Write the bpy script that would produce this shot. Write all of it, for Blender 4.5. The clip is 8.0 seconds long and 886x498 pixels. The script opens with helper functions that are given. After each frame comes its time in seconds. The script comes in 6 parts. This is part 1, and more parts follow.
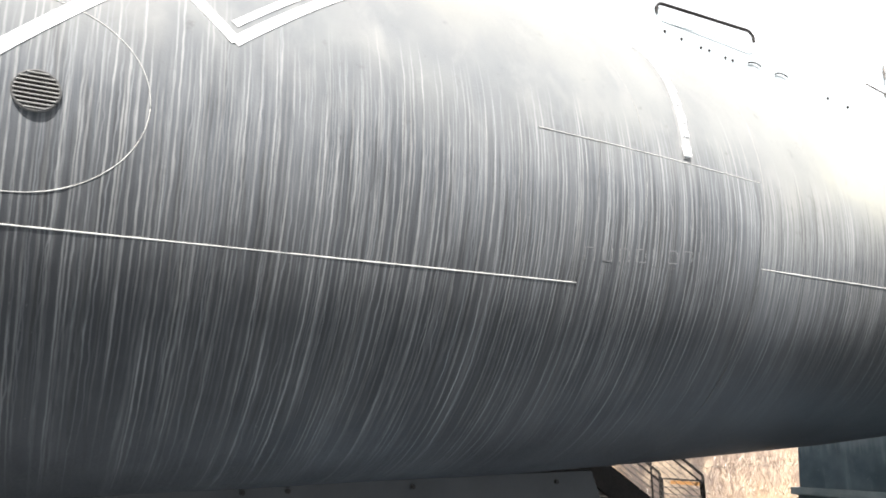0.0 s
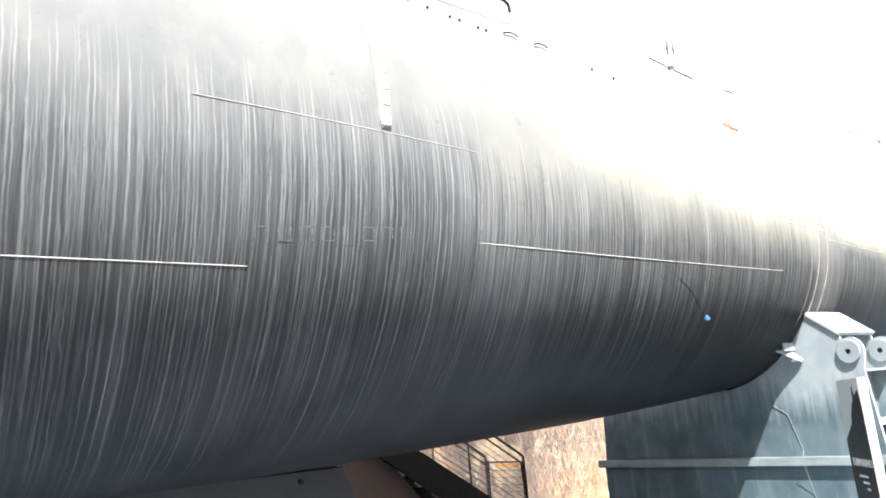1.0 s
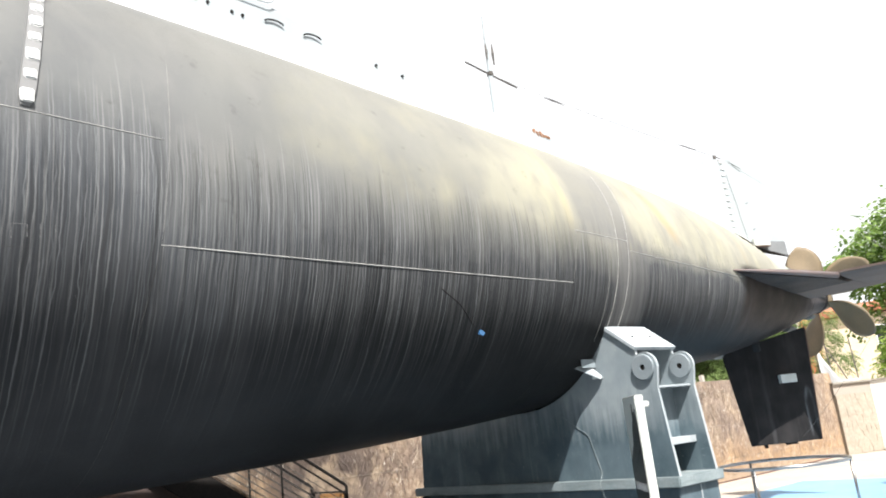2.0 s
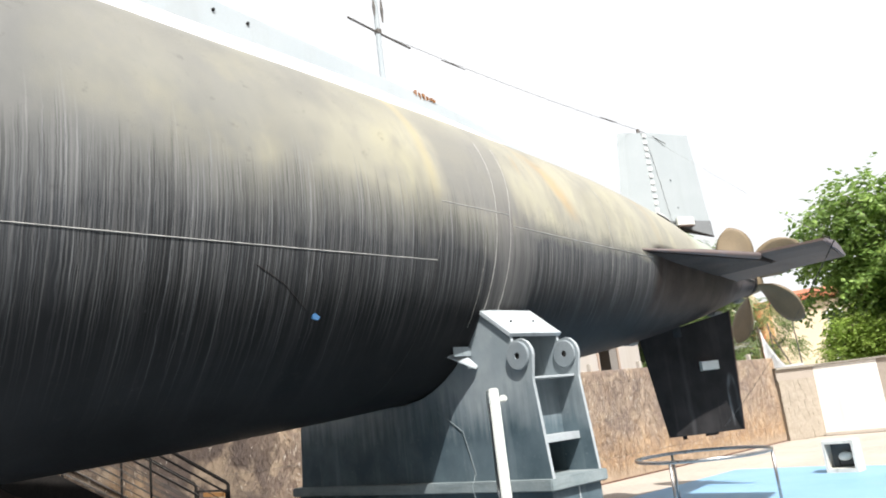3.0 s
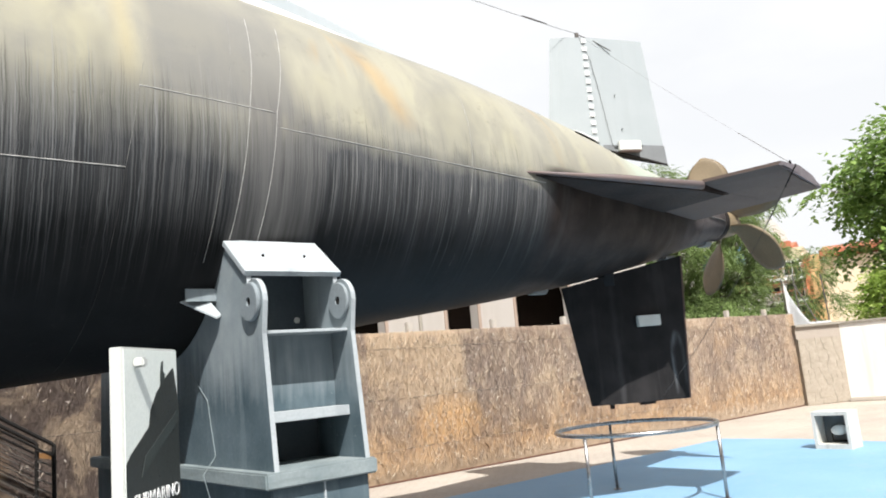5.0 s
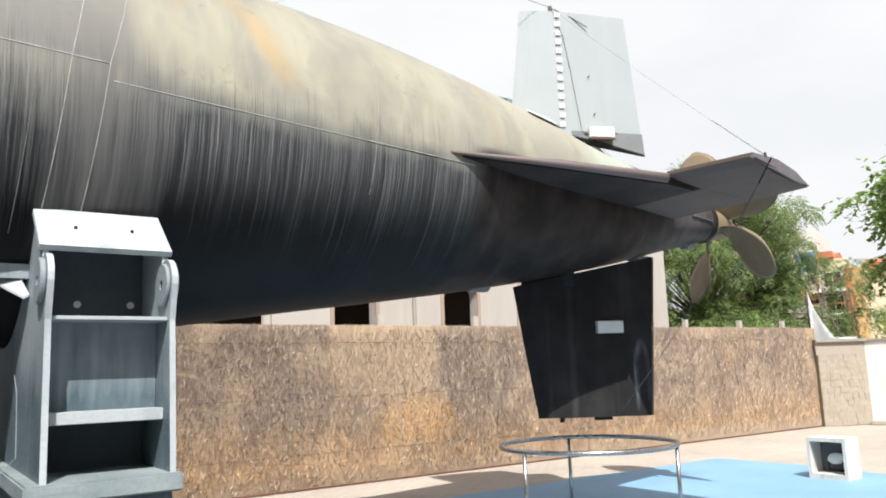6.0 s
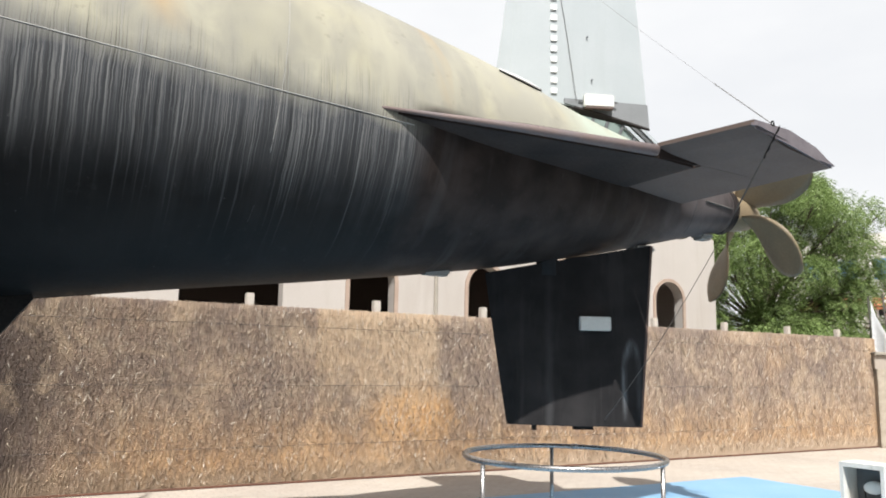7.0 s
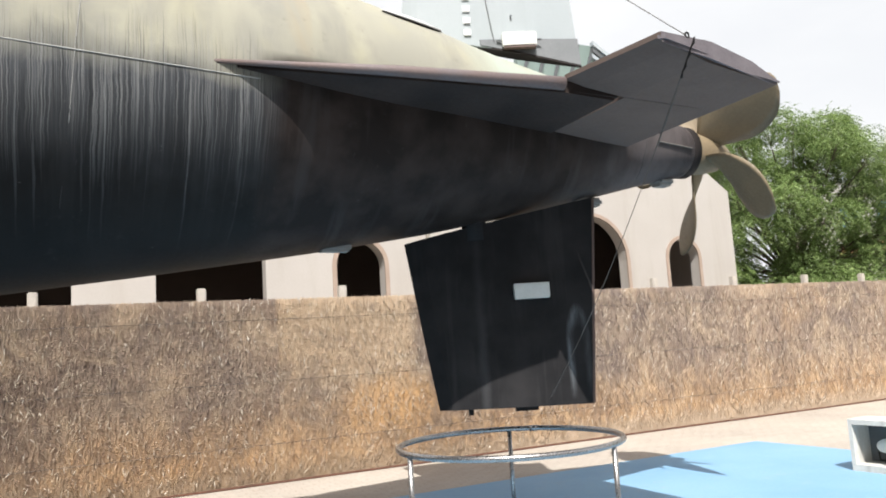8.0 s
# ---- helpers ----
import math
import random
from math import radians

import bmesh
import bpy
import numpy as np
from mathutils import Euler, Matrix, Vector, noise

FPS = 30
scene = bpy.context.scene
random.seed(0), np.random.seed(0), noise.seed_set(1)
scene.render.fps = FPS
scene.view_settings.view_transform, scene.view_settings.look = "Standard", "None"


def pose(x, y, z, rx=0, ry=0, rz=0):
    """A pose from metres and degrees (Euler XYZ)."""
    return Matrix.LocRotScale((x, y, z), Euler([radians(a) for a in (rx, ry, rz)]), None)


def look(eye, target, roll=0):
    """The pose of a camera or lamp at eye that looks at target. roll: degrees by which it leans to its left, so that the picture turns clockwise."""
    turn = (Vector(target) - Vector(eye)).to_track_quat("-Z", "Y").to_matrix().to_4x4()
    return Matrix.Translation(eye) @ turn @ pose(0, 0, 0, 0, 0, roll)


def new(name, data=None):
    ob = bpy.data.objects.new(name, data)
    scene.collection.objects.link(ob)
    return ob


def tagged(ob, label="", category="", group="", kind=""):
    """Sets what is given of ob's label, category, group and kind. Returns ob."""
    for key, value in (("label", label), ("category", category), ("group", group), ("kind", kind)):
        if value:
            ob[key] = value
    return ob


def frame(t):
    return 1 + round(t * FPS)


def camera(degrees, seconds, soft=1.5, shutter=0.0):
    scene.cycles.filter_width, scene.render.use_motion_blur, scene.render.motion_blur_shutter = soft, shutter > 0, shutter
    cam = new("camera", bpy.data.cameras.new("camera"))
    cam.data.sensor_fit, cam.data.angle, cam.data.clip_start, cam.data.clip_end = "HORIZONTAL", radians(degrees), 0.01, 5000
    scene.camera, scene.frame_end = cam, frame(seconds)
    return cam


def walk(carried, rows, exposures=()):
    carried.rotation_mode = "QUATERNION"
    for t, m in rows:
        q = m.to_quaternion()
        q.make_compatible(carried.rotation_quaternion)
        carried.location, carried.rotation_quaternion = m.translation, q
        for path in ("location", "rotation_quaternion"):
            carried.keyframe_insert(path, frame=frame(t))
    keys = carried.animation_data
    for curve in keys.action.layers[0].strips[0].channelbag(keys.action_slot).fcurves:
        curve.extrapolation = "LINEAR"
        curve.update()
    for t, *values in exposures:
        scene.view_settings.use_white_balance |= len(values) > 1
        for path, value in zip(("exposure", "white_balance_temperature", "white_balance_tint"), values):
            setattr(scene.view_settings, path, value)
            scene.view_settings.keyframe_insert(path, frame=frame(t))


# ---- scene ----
cam = camera(60.0, 8.0, soft=1.9)
PATH = [
    (0, (-0.414, -0.697, 1.786), (0.142, 1.163, 2.265), -0.3),
    (0.1, (-0.293, -0.684, 1.808), (0.318, 1.165, 2.264), -1.2),
    (0.3, (-0.028, -0.665, 1.801), (0.684, 1.150, 2.246), -2.7),
    (0.5, (0.217, -0.696, 1.777), (0.936, 1.112, 2.24), -3.2),
    (0.7, (0.481, -0.698, 1.797), (1.236, 1.095, 2.258), -4.4),
    (1, (0.854, -0.705, 1.763), (1.674, 1.063, 2.211), -5.0),
    (1.3, (1.288, -0.686, 1.742), (2.202, 1.030, 2.214), -6.3),
    (1.5, (1.574, -0.669, 1.72), (2.567, 1.003, 2.188), -6.9),
    (1.7, (1.861, -0.713, 1.691), (2.868, 0.946, 2.174), -6.8),
    (2.8, (3.253, -0.5, 1.678), (4.323, 1.128, 2.133), -6.6),
    (3, (3.51, -0.46, 1.683), (4.595, 1.163, 2.119), -6.8),
    (3.3, (3.903, -0.384, 1.671), (4.983, 1.256, 2.052), -5.5),
    (3.5, (4.167, -0.343, 1.671), (5.248, 1.294, 2.059), -5.7),
    (3.8, (4.582, -0.253, 1.612), (5.663, 1.382, 2.007), -6.5),
    (4, (4.862, -0.239, 1.616), (5.871, 1.439, 2.019), -6.3),
    (4.1, (4.989, -0.232, 1.630), (5.983, 1.458, 2.025), -6.3),
    (4.3, (5.242, -0.180, 1.598), (6.216, 1.528, 1.963), -6.0),
    (4.5, (5.529, -0.105, 1.586), (6.478, 1.621, 1.931), -5.5),
    (4.8, (5.963, -0.024, 1.601), (6.909, 1.706, 1.933), -5.6),
    (5, (6.242, -0.019, 1.603), (7.191, 1.711, 1.927), -5.2),
    (5.2, (6.504, -0.013, 1.622), (7.454, 1.721, 1.924), -4.8),
    (6.3, (7.931, 0.333, 1.606), (8.703, 2.152, 1.916), -0.2),
    (6.5, (8.173, 0.443, 1.592), (8.863, 2.301, 1.863), 1.0),
    (6.6, (8.319, 0.485, 1.606), (8.979, 2.355, 1.865), 1.9),
    (6.8, (8.579, 0.545, 1.610), (9.233, 2.413, 1.898), 1.6),
    (7, (8.833, 0.644, 1.63), (9.519, 2.5, 1.926), 1.1),
    (7.1, (8.955, 0.672, 1.640), (9.631, 2.531, 1.940), 0.5),
    (7.3, (9.221, 0.755, 1.627), (9.836, 2.631, 1.947), -1.8),
    (7.5, (9.444, 0.825, 1.623), (10.044, 2.717, 1.873), -2.5),
    (7.6, (9.559, 0.882, 1.602), (10.153, 2.777, 1.834), -2.4),
    (7.8, (9.798, 0.981, 1.612), (10.390, 2.878, 1.834), -2.8),
    (8, (10.075, 1.039, 1.631), (10.665, 2.934, 1.878), -3.6),
]
walk(cam, [(t, look(eye, target, roll)) for t, eye, target, roll in PATH],
     exposures=[(0, 1.76, 6390, 10), (0.5, 1.97, 6390, 10), (1.0, 1.86, 6390, 10), (1.5, 1.46, 6390, 10), (1.7, 1.22, 6390, 10), (2.8, 0.75, 6390, 10), (3.5, 0.62, 6390, 10), (5.0, 0.58, 6390, 10), (6.5, 0.5, 6390, 10), (7.0, 0.5, 6390, 10), (8.0, 0.55, 6390, 10)])

# ---- world and sun ----
SUN_FROM = Vector((-0.22, -0.72, 1.0)).normalized()
world = bpy.data.worlds.new("sky")
scene.world = world
world.use_nodes = True
wn = world.node_tree
wn.nodes.clear()


def node(tree, kind, links=(), **values):
    """A node with its inputs set, and links into it."""
    n = tree.nodes.new(kind)
    for key, value in values.items():
        n.inputs[key].default_value = value
    for sock, src in links:
        tree.links.new(src, n.inputs[sock])
    return n


sky = node(wn, "ShaderNodeTexSky")
sky.sky_type, sky.sun_disc, sky.dust_density = "NISHITA", False, 5.0
sky.sun_elevation = math.asin(SUN_FROM.z)
sky.sun_rotation = math.atan2(SUN_FROM.x, SUN_FROM.y)
wtc = node(wn, "ShaderNodeTexCoord")
wmap = node(wn, "ShaderNodeMapping", [("Vector", wtc.outputs["Generated"])], Scale=(1.2, 1.2, 3.0))
wnoise = node(wn, "ShaderNodeTexNoise", [("Vector", wmap.outputs["Vector"])], Scale=2.2, Detail=6.0, Roughness=0.55)
wramp = node(wn, "ShaderNodeMapRange", [("Value", wnoise.outputs["Fac"])])
wramp.inputs[1].default_value, wramp.inputs[2].default_value = 0.35, 0.62
wramp.inputs[3].default_value, wramp.inputs[4].default_value = 0.90, 1.0
wmix = node(wn, "ShaderNodeMix")
wmix.data_type = "RGBA"
wsep = node(wn, "ShaderNodeSeparateXYZ", [("Vector", wtc.outputs["Generated"])])
whaze = node(wn, "ShaderNodeMapRange", [("Value", wsep.outputs["Z"])])
whaze.inputs[1].default_value, whaze.inputs[2].default_value = 0.5, 0.95
whaze.inputs[3].default_value, whaze.inputs[4].default_value = 1.0, 0.36
wmul = node(wn, "ShaderNodeMath", [(0, wramp.outputs["Result"]), (1, whaze.outputs["Result"])])
wmul.operation = "MULTIPLY"
wn.links.new(wmul.outputs[0], wmix.inputs[0])
wn.links.new(sky.outputs["Color"], wmix.inputs[6])
wmix.inputs[7].default_value = (7.5, 7.5, 7.5, 1)
wbg = node(wn, "ShaderNodeBackground", [("Color", wmix.outputs[2])], Strength=0.092)
node(wn, "ShaderNodeOutputWorld", [("Surface", wbg.outputs["Background"])])

sun_data = bpy.data.lights.new("sun", "SUN")
sun_data.energy, sun_data.angle, sun_data.color = 5.0, radians(0.53), (1.0, 0.965, 0.92)
sun = new("sun", sun_data)
sun.matrix_world = look((0, -20, 30), Vector((0, -20, 30)) - SUN_FROM)

# ---- materials ----


def material(name, rough=0.6, metal=0.0):
    m = bpy.data.materials.new(name)
    m.use_nodes = True
    t = m.node_tree
    b = t.nodes["Principled BSDF"]
    b.inputs["Roughness"].default_value = rough
    b.inputs["Metallic"].default_value = metal
    return m, t, b


def noise_of(t, vec, scale, detail=4.0, rough=0.55, stretch=None, dist=0.0):
    if stretch:
        vec = node(t, "ShaderNodeMapping", [("Vector", vec)], Scale=stretch).outputs["Vector"]
    return node(t, "ShaderNodeTexNoise", [("Vector", vec)], Scale=scale, Detail=detail, Roughness=rough, Distortion=dist).outputs["Fac"]


def ramp(t, fac, lo, hi, a=0.0, b=1.0):
    n = node(t, "ShaderNodeMapRange", [("Value", fac)])
    for k, v in enumerate((lo, hi, a, b)):
        n.inputs[k + 1].default_value = v
    return n.outputs["Result"]


def math_of(t, op, a, b):
    n = t.nodes.new("ShaderNodeMath")
    n.operation = op
    for k, v in enumerate((a, b)):
        if isinstance(v, (int, float)):
            n.inputs[k].default_value = v
        else:
            t.links.new(v, n.inputs[k])
    return n.outputs[0]


def mix(t, fac, a, b, mode="MIX"):
    n = t.nodes.new("ShaderNodeMix")
    n.data_type, n.blend_type = "RGBA", mode
    for k, v in ((0, fac), (6, a), (7, b)):
        if isinstance(v, (int, float)):
            n.inputs[k].default_value = v
        elif isinstance(v, tuple):
            n.inputs[k].default_value = (*v, 1.0)
        else:
            t.links.new(v, n.inputs[k])
    return n.outputs[2]


def bump(t, b, height, strength=0.3, distance=0.01):
    n = node(t, "ShaderNodeBump", [("Height", height)], Strength=strength, Distance=distance)
    t.links.new(n.outputs["Normal"], b.inputs["Normal"])


def coords(t):
    return node(t, "ShaderNodeTexCoord").outputs["Object"]


def island(t):
    return node(t, "ShaderNodeNewGeometry").outputs["Random Per Island"]


def worn(name, base, other, scale=3.0, rough=0.6, metal=0.0, fine=60.0, amount=0.6, streak=None, relief=0.2, dirt=(0.08, 0.07, 0.06), gloss=0.3):
    """Paint, metal or stone with patches, grain and, if asked for, runs of dirt."""
    m, t, b = material(name, rough, metal)
    b.inputs["Specular IOR Level"].default_value = gloss
    v = coords(t)
    col = mix(t, ramp(t, noise_of(t, v, scale, 5), 0.35, 0.68, 0.0, amount), base, other)
    g = noise_of(t, v, fine, 3)
    col = mix(t, ramp(t, g, 0.3, 0.7, 0.0, 0.22), col, dirt)
    if streak:
        r = ramp(t, noise_of(t, v, 1.0, 5, 0.6, streak, 0.3), 0.5, 0.72, 0.0, 0.55)
        col = mix(t, r, col, dirt)
    t.links.new(col, b.inputs["Base Color"])
    t.links.new(ramp(t, g, 0.2, 0.8, rough - 0.12, min(1.0, rough + 0.15)), b.inputs["Roughness"])
    bump(t, b, g, relief, 0.004)
    return m


def hull_paint():
    """Black hull paint, bleached and chalky on the upper side, with runs of lime and dust down the flank."""
    m, t, b = material("hull_paint", 0.5)
    v = coords(t)
    sep = node(t, "ShaderNodeSeparateXYZ", [("Vector", v)])
    s, h = sep.outputs["X"], sep.outputs["Z"]

    def mul(*fs):
        out = fs[0]
        for f in fs[1:]:
            out = math_of(t, "MULTIPLY", out, f)
        return out

    def plus(*fs):
        out = fs[0]
        for f in fs[1:]:
            out = math_of(t, "ADD", out, f)
        return out

    patch = noise_of(t, v, 0.9, 4, 0.6, (1.0, 0.6, 0.7))
    cloud = noise_of(t, v, 2.6, 5, 0.6, (1.3, 0.7, 0.8), 0.5)
    edge = noise_of(t, v, 1.0, 4, 0.6, (9.0, 0.3, 0.4), 0.2)
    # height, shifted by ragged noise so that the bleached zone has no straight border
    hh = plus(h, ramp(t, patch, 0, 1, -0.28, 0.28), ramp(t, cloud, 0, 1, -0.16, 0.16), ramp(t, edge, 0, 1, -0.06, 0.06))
    tone = ramp(t, noise_of(t, v, 2.0, 5), 0.3, 0.7)
    black = mix(t, tone, (0.0108, 0.0114, 0.0122), (0.0190, 0.0192, 0.0200))
    dusty = mix(t, tone, (0.0215, 0.0225, 0.025), (0.036, 0.037, 0.0395))
    black = mix(t, ramp(t, s, -10.2, -8.2), dusty, black)
    black = mix(t, ramp(t, s, -5.5, -4.0), black, mix(t, tone, (0.0105, 0.0093, 0.0083), (0.0195, 0.0168, 0.0150)))
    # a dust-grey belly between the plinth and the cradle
    belly = mul(ramp(t, plus(s, ramp(t, patch, 0, 1, -0.5, 0.5)), -10.6, -9.5), ramp(t, s, -8.0, -9.2), ramp(t, h, -0.45, -0.8))
    black = mix(t, mul(belly, 0.2), black, (0.050, 0.050, 0.052))
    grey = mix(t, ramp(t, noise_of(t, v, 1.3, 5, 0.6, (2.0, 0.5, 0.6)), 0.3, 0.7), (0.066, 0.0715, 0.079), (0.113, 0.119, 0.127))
    pale_front = mix(t, ramp(t, noise_of(t, v, 0.8, 5, 0.6, (1.6, 0.6, 0.8)), 0.38, 0.62), (0.120, 0.125, 0.129), (0.165, 0.168, 0.163))
    pale_aft = mix(t, ramp(t, noise_of(t, v, 1.2, 3, 0.5, (1.2, 0.7, 0.8)), 0.38, 0.62), (0.302, 0.292, 0.243), (0.375, 0.357, 0.274))
    pale = mix(t, ramp(t, s, -9.4, -5.3), pale_front, pale_aft)
    yellow = ramp(t, noise_of(t, v, 1.6, 4, 0.6, (1.0, 0.8, 0.8)), 0.5, 0.66, 0.0, 0.34)
    pale = mix(t, mul(yellow, ramp(t, s, -9.5, -7.0)), pale, (0.375, 0.350, 0.232))
    grime = ramp(t, noise_of(t, v, 1.0, 3, 0.55, (1.5, 0.6, 0.6), 0.4), 0.52, 0.70, 0.0, 0.5)
    pale = mix(t, grime, pale, (0.165, 0.165, 0.161))
    pale = mix(t, ramp(t, cloud, 0.5, 0.68, 0.0, 0.4), pale, (0.20, 0.198, 0.19))
    drip = noise_of(t, v, 1.0, 4, 0.6, (5.0, 0.35, 0.4), 0.3)
    pale = mix(t, mul(ramp(t, drip, 0.54, 0.70, 0.0, 0.12), ramp(t, s, -4.9, -4.4)), pale, (0.15, 0.15, 0.152))
    crown = mul(ramp(t, plus(h, ramp(t, patch, 0, 1, -0.3, 0.3)), 0.55, 1.05), ramp(t, noise_of(t, v, 1.8, 4), 0.3, 0.65, 0.2, 0.5))
    pale = mix(t, crown, pale, (0.17, 0.165, 0.145))
    rust = ramp(t, noise_of(t, v, 1.0, 4, 0.6, (1.5, 0.35, 0.35), 0.6), 0.62, 0.74, 0.0, 0.5)
    pale = mix(t, mul(rust, ramp(t, s, -5.5, -4.0)), pale, (0.42, 0.25, 0.09))
    # faded green-white paint on the very end of the back
    pale = mix(t, mul(ramp(t, s, -0.35, 0.0), ramp(t, cloud, 0.4, 0.55, 0.5, 1.0)), pale, (0.36, 0.40, 0.335))
    tail = ramp(t, plus(s, ramp(t, edge, 0, 1, -0.12, 0.12)), -1.98, -1.80)
    hh = plus(hh, ramp(t, s, -9.62, -9.5, 0.0, 0.24), ramp(t, s, -4.9, -4.6, 0.0, 0.02))
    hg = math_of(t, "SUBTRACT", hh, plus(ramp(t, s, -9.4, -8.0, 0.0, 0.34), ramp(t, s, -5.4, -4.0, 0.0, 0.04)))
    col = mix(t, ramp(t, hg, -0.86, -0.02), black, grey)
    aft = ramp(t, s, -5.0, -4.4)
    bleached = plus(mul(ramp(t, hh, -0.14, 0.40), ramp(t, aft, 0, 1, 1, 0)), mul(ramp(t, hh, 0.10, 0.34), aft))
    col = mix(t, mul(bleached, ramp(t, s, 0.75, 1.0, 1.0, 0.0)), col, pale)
    # a greyer repainted plate, and one orange run of rust
    plate = mul(ramp(t, s, -5.74, -5.60), ramp(t, s, -4.60, -4.76), ramp(t, h, -0.02, 0.08), ramp(t, h, 1.1, 0.7))
    col = mix(t, mul(plate, 0.68), col, (0.178, 0.177, 0.174))
    stain = mul(ramp(t, math_of(t, "ABSOLUTE", plus(s, ramp(t, cloud, 0, 1, 5.74, 5.84)), 0.0), 0.09, 0.01), ramp(t, h, 0.0, 0.3))
    col = mix(t, mul(stain, 0.45), col, (0.40, 0.34, 0.20))
    off = math_of(t, "ABSOLUTE", plus(s, mul(h, 0.545), ramp(t, patch, 0, 1, 3.42, 3.70)), 0.0)
    orange = mul(ramp(t, plus(off, ramp(t, cloud, 0, 1, -0.1, 0.1)), 0.17, 0.02), ramp(t, h, 0.1, 0.3), ramp(t, h, 0.95, 0.7))
    col = mix(t, mul(orange, 0.5), col, (0.42, 0.28, 0.13))
    # runs: pale lines that follow the girth
    wob = noise_of(t, v, 1.3, 2)
    vv = node(t, "ShaderNodeCombineXYZ")
    t.links.new(plus(s, ramp(t, wob, 0, 1, -0.045, 0.045)), vv.inputs[0])
    t.links.new(sep.outputs["Y"], vv.inputs[1])
    t.links.new(h, vv.inputs[2])
    fine = noise_of(t, vv.outputs[0], 1.0, 3, 0.6, (34.0, 0.9, 1.2))
    wide = noise_of(t, vv.outputs[0], 1.0, 3, 0.55, (13.0, 0.5, 0.6))
    broad = noise_of(t, vv.outputs[0], 1.0, 3, 0.6, (6.5, 0.35, 0.4))
    low = noise_of(t, v, 1.0, 2, 0.5, (14.0, 0.2, 0.2))
    broken = ramp(t, noise_of(t, v, 1.0, 3, 0.6, (16.0, 1.6, 2.2)), 0.32, 0.6, 0.25, 1.0)
    hs = plus(h, ramp(t, low, 0.2, 0.8, -0.2, 0.2), ramp(t, s, -10.0, -9.62, 0.14, 0.0), ramp(t, s, -9.62, -9.5, 0.0, 0.30), ramp(t, s, -4.9, -4.5, 0.0, 0.12))
    hlow = math_of(t, "SUBTRACT", hs, plus(ramp(t, s, -10.0, -9.62, -0.08, 0.0), ramp(t, s, -9.62, -9.5, 0.0, 0.30), ramp(t, s, -11.3, -10.3, -0.35, 0.0), ramp(t, s, -8.8, -7.4, 0.0, 0.14), ramp(t, s, -7.0, -4.5, 0.0, 0.58)))
    ahead = math_of(t, "SUBTRACT", 1.0, tail)

    def runs(freq, shift, thin, thick, sway):
        """Single drips: one wavering line to a cell, each with its own upper and lower end."""
        sway_n = noise_of(t, v, 1.0, 3, 0.55, (freq * 0.5, 1.0, 2.4))
        kink = noise_of(t, v, 1.0, 2, 0.5, (freq * 0.7, 3.0, 8.0))
        bent = plus(ramp(t, sway_n, 0, 1, -sway, sway), ramp(t, kink, 0, 1, -0.22 / freq, 0.22 / freq))
        w = plus(mul(plus(s, bent), freq), shift)
        vor = t.nodes.new("ShaderNodeTexVoronoi")
        vor.voronoi_dimensions, vor.feature = "1D", "F1"
        vor.inputs["Scale"].default_value = 1.0
        vor.inputs["Randomness"].default_value = 0.9
        t.links.new(w, vor.inputs["W"])
        rnd = node(t, "ShaderNodeSeparateColor", [("Color", vor.outputs["Color"])])
        up = ramp(t, plus(hs, ramp(t, rnd.outputs[0], 0, 1, -0.25, 0.25)), 0.44, 0.16)
        down = ramp(t, plus(hlow, ramp(t, rnd.outputs[1], 0, 1, -0.6, 0.3)), -1.3, -0.55)
        some = ramp(t, rnd.outputs[2], 0.0, 0.8, 0.15, 1.0)
        line = mul(ramp(t, vor.outputs["Distance"], thick, thin), up, down, broken)
        return mul(line, some, ahead)

    belt = mul(ramp(t, hlow, -1.7, -0.65), ramp(t, hs, 0.42, 0.0), ahead)
    soft = ramp(t, s, -11.8, -10.6, 1.0, 0.0)
    col = mix(t, mul(ramp(t, fine, 0.48, 0.36), belt, 0.45), col, (0.020, 0.0198, 0.0195))
    col = mix(t, mul(ramp(t, wide, 0.48, 0.72), belt, ramp(t, soft, 0, 1, 0.17, 0.12)), col, (0.13, 0.130, 0.130))
    col = mix(t, mul(ramp(t, broad, 0.5, 0.36), belt, ramp(t, soft, 0, 1, 0.12, 0.16)), col, (0.024, 0.024, 0.0245))
    front = mul(ramp(t, soft, 0, 1, 1.0, 0.68), ramp(t, s, -9.3, -7.0, 1.0, 1.2), ramp(t, s, -5.3, -4.6, 1.0, 0.16))
    fade = math_of(t, "MAXIMUM", ramp(t, h, -1.3, -0.15, 0.3, 1.0), ramp(t, s, -10.3, -9.6, 0.56, 0.0))
    col = mix(t, mul(runs(11.0, 7.3, 0.02, 0.16, 0.03), soft, 0.12), col, (0.22, 0.22, 0.217))
    col = mix(t, mul(runs(18.0, 3.7, 0.03, 0.09, 0.022), front, fade, 0.62), col, (0.255, 0.262, 0.270))
    col = mix(t, mul(runs(27.0, 41.2, 0.04, 0.13, 0.015), ramp(t, soft, 0, 1, 1.0, 0.68), fade, ramp(t, s, -5.3, -4.6, 0.56, 0.3)), col, (0.245, 0.258, 0.262))
    col = mix(t, mul(runs(37.0, 17.9, 0.08, 0.23, 0.012), fade, ramp(t, s, -4.9, -4.3, 0.52, 0.72)), col, (0.30, 0.30, 0.293))
    # close-set fine runs, wavering as they go down
    vw = node(t, "ShaderNodeCombineXYZ")
    t.links.new(plus(s, ramp(t, wob, 0, 1, -0.03, 0.03), ramp(t, noise_of(t, v, 1.0, 2, 0.5, (9.0, 5.0, 12.0)), 0, 1, -0.008, 0.008)), vw.inputs[0])
    t.links.new(sep.outputs["Y"], vw.inputs[1])
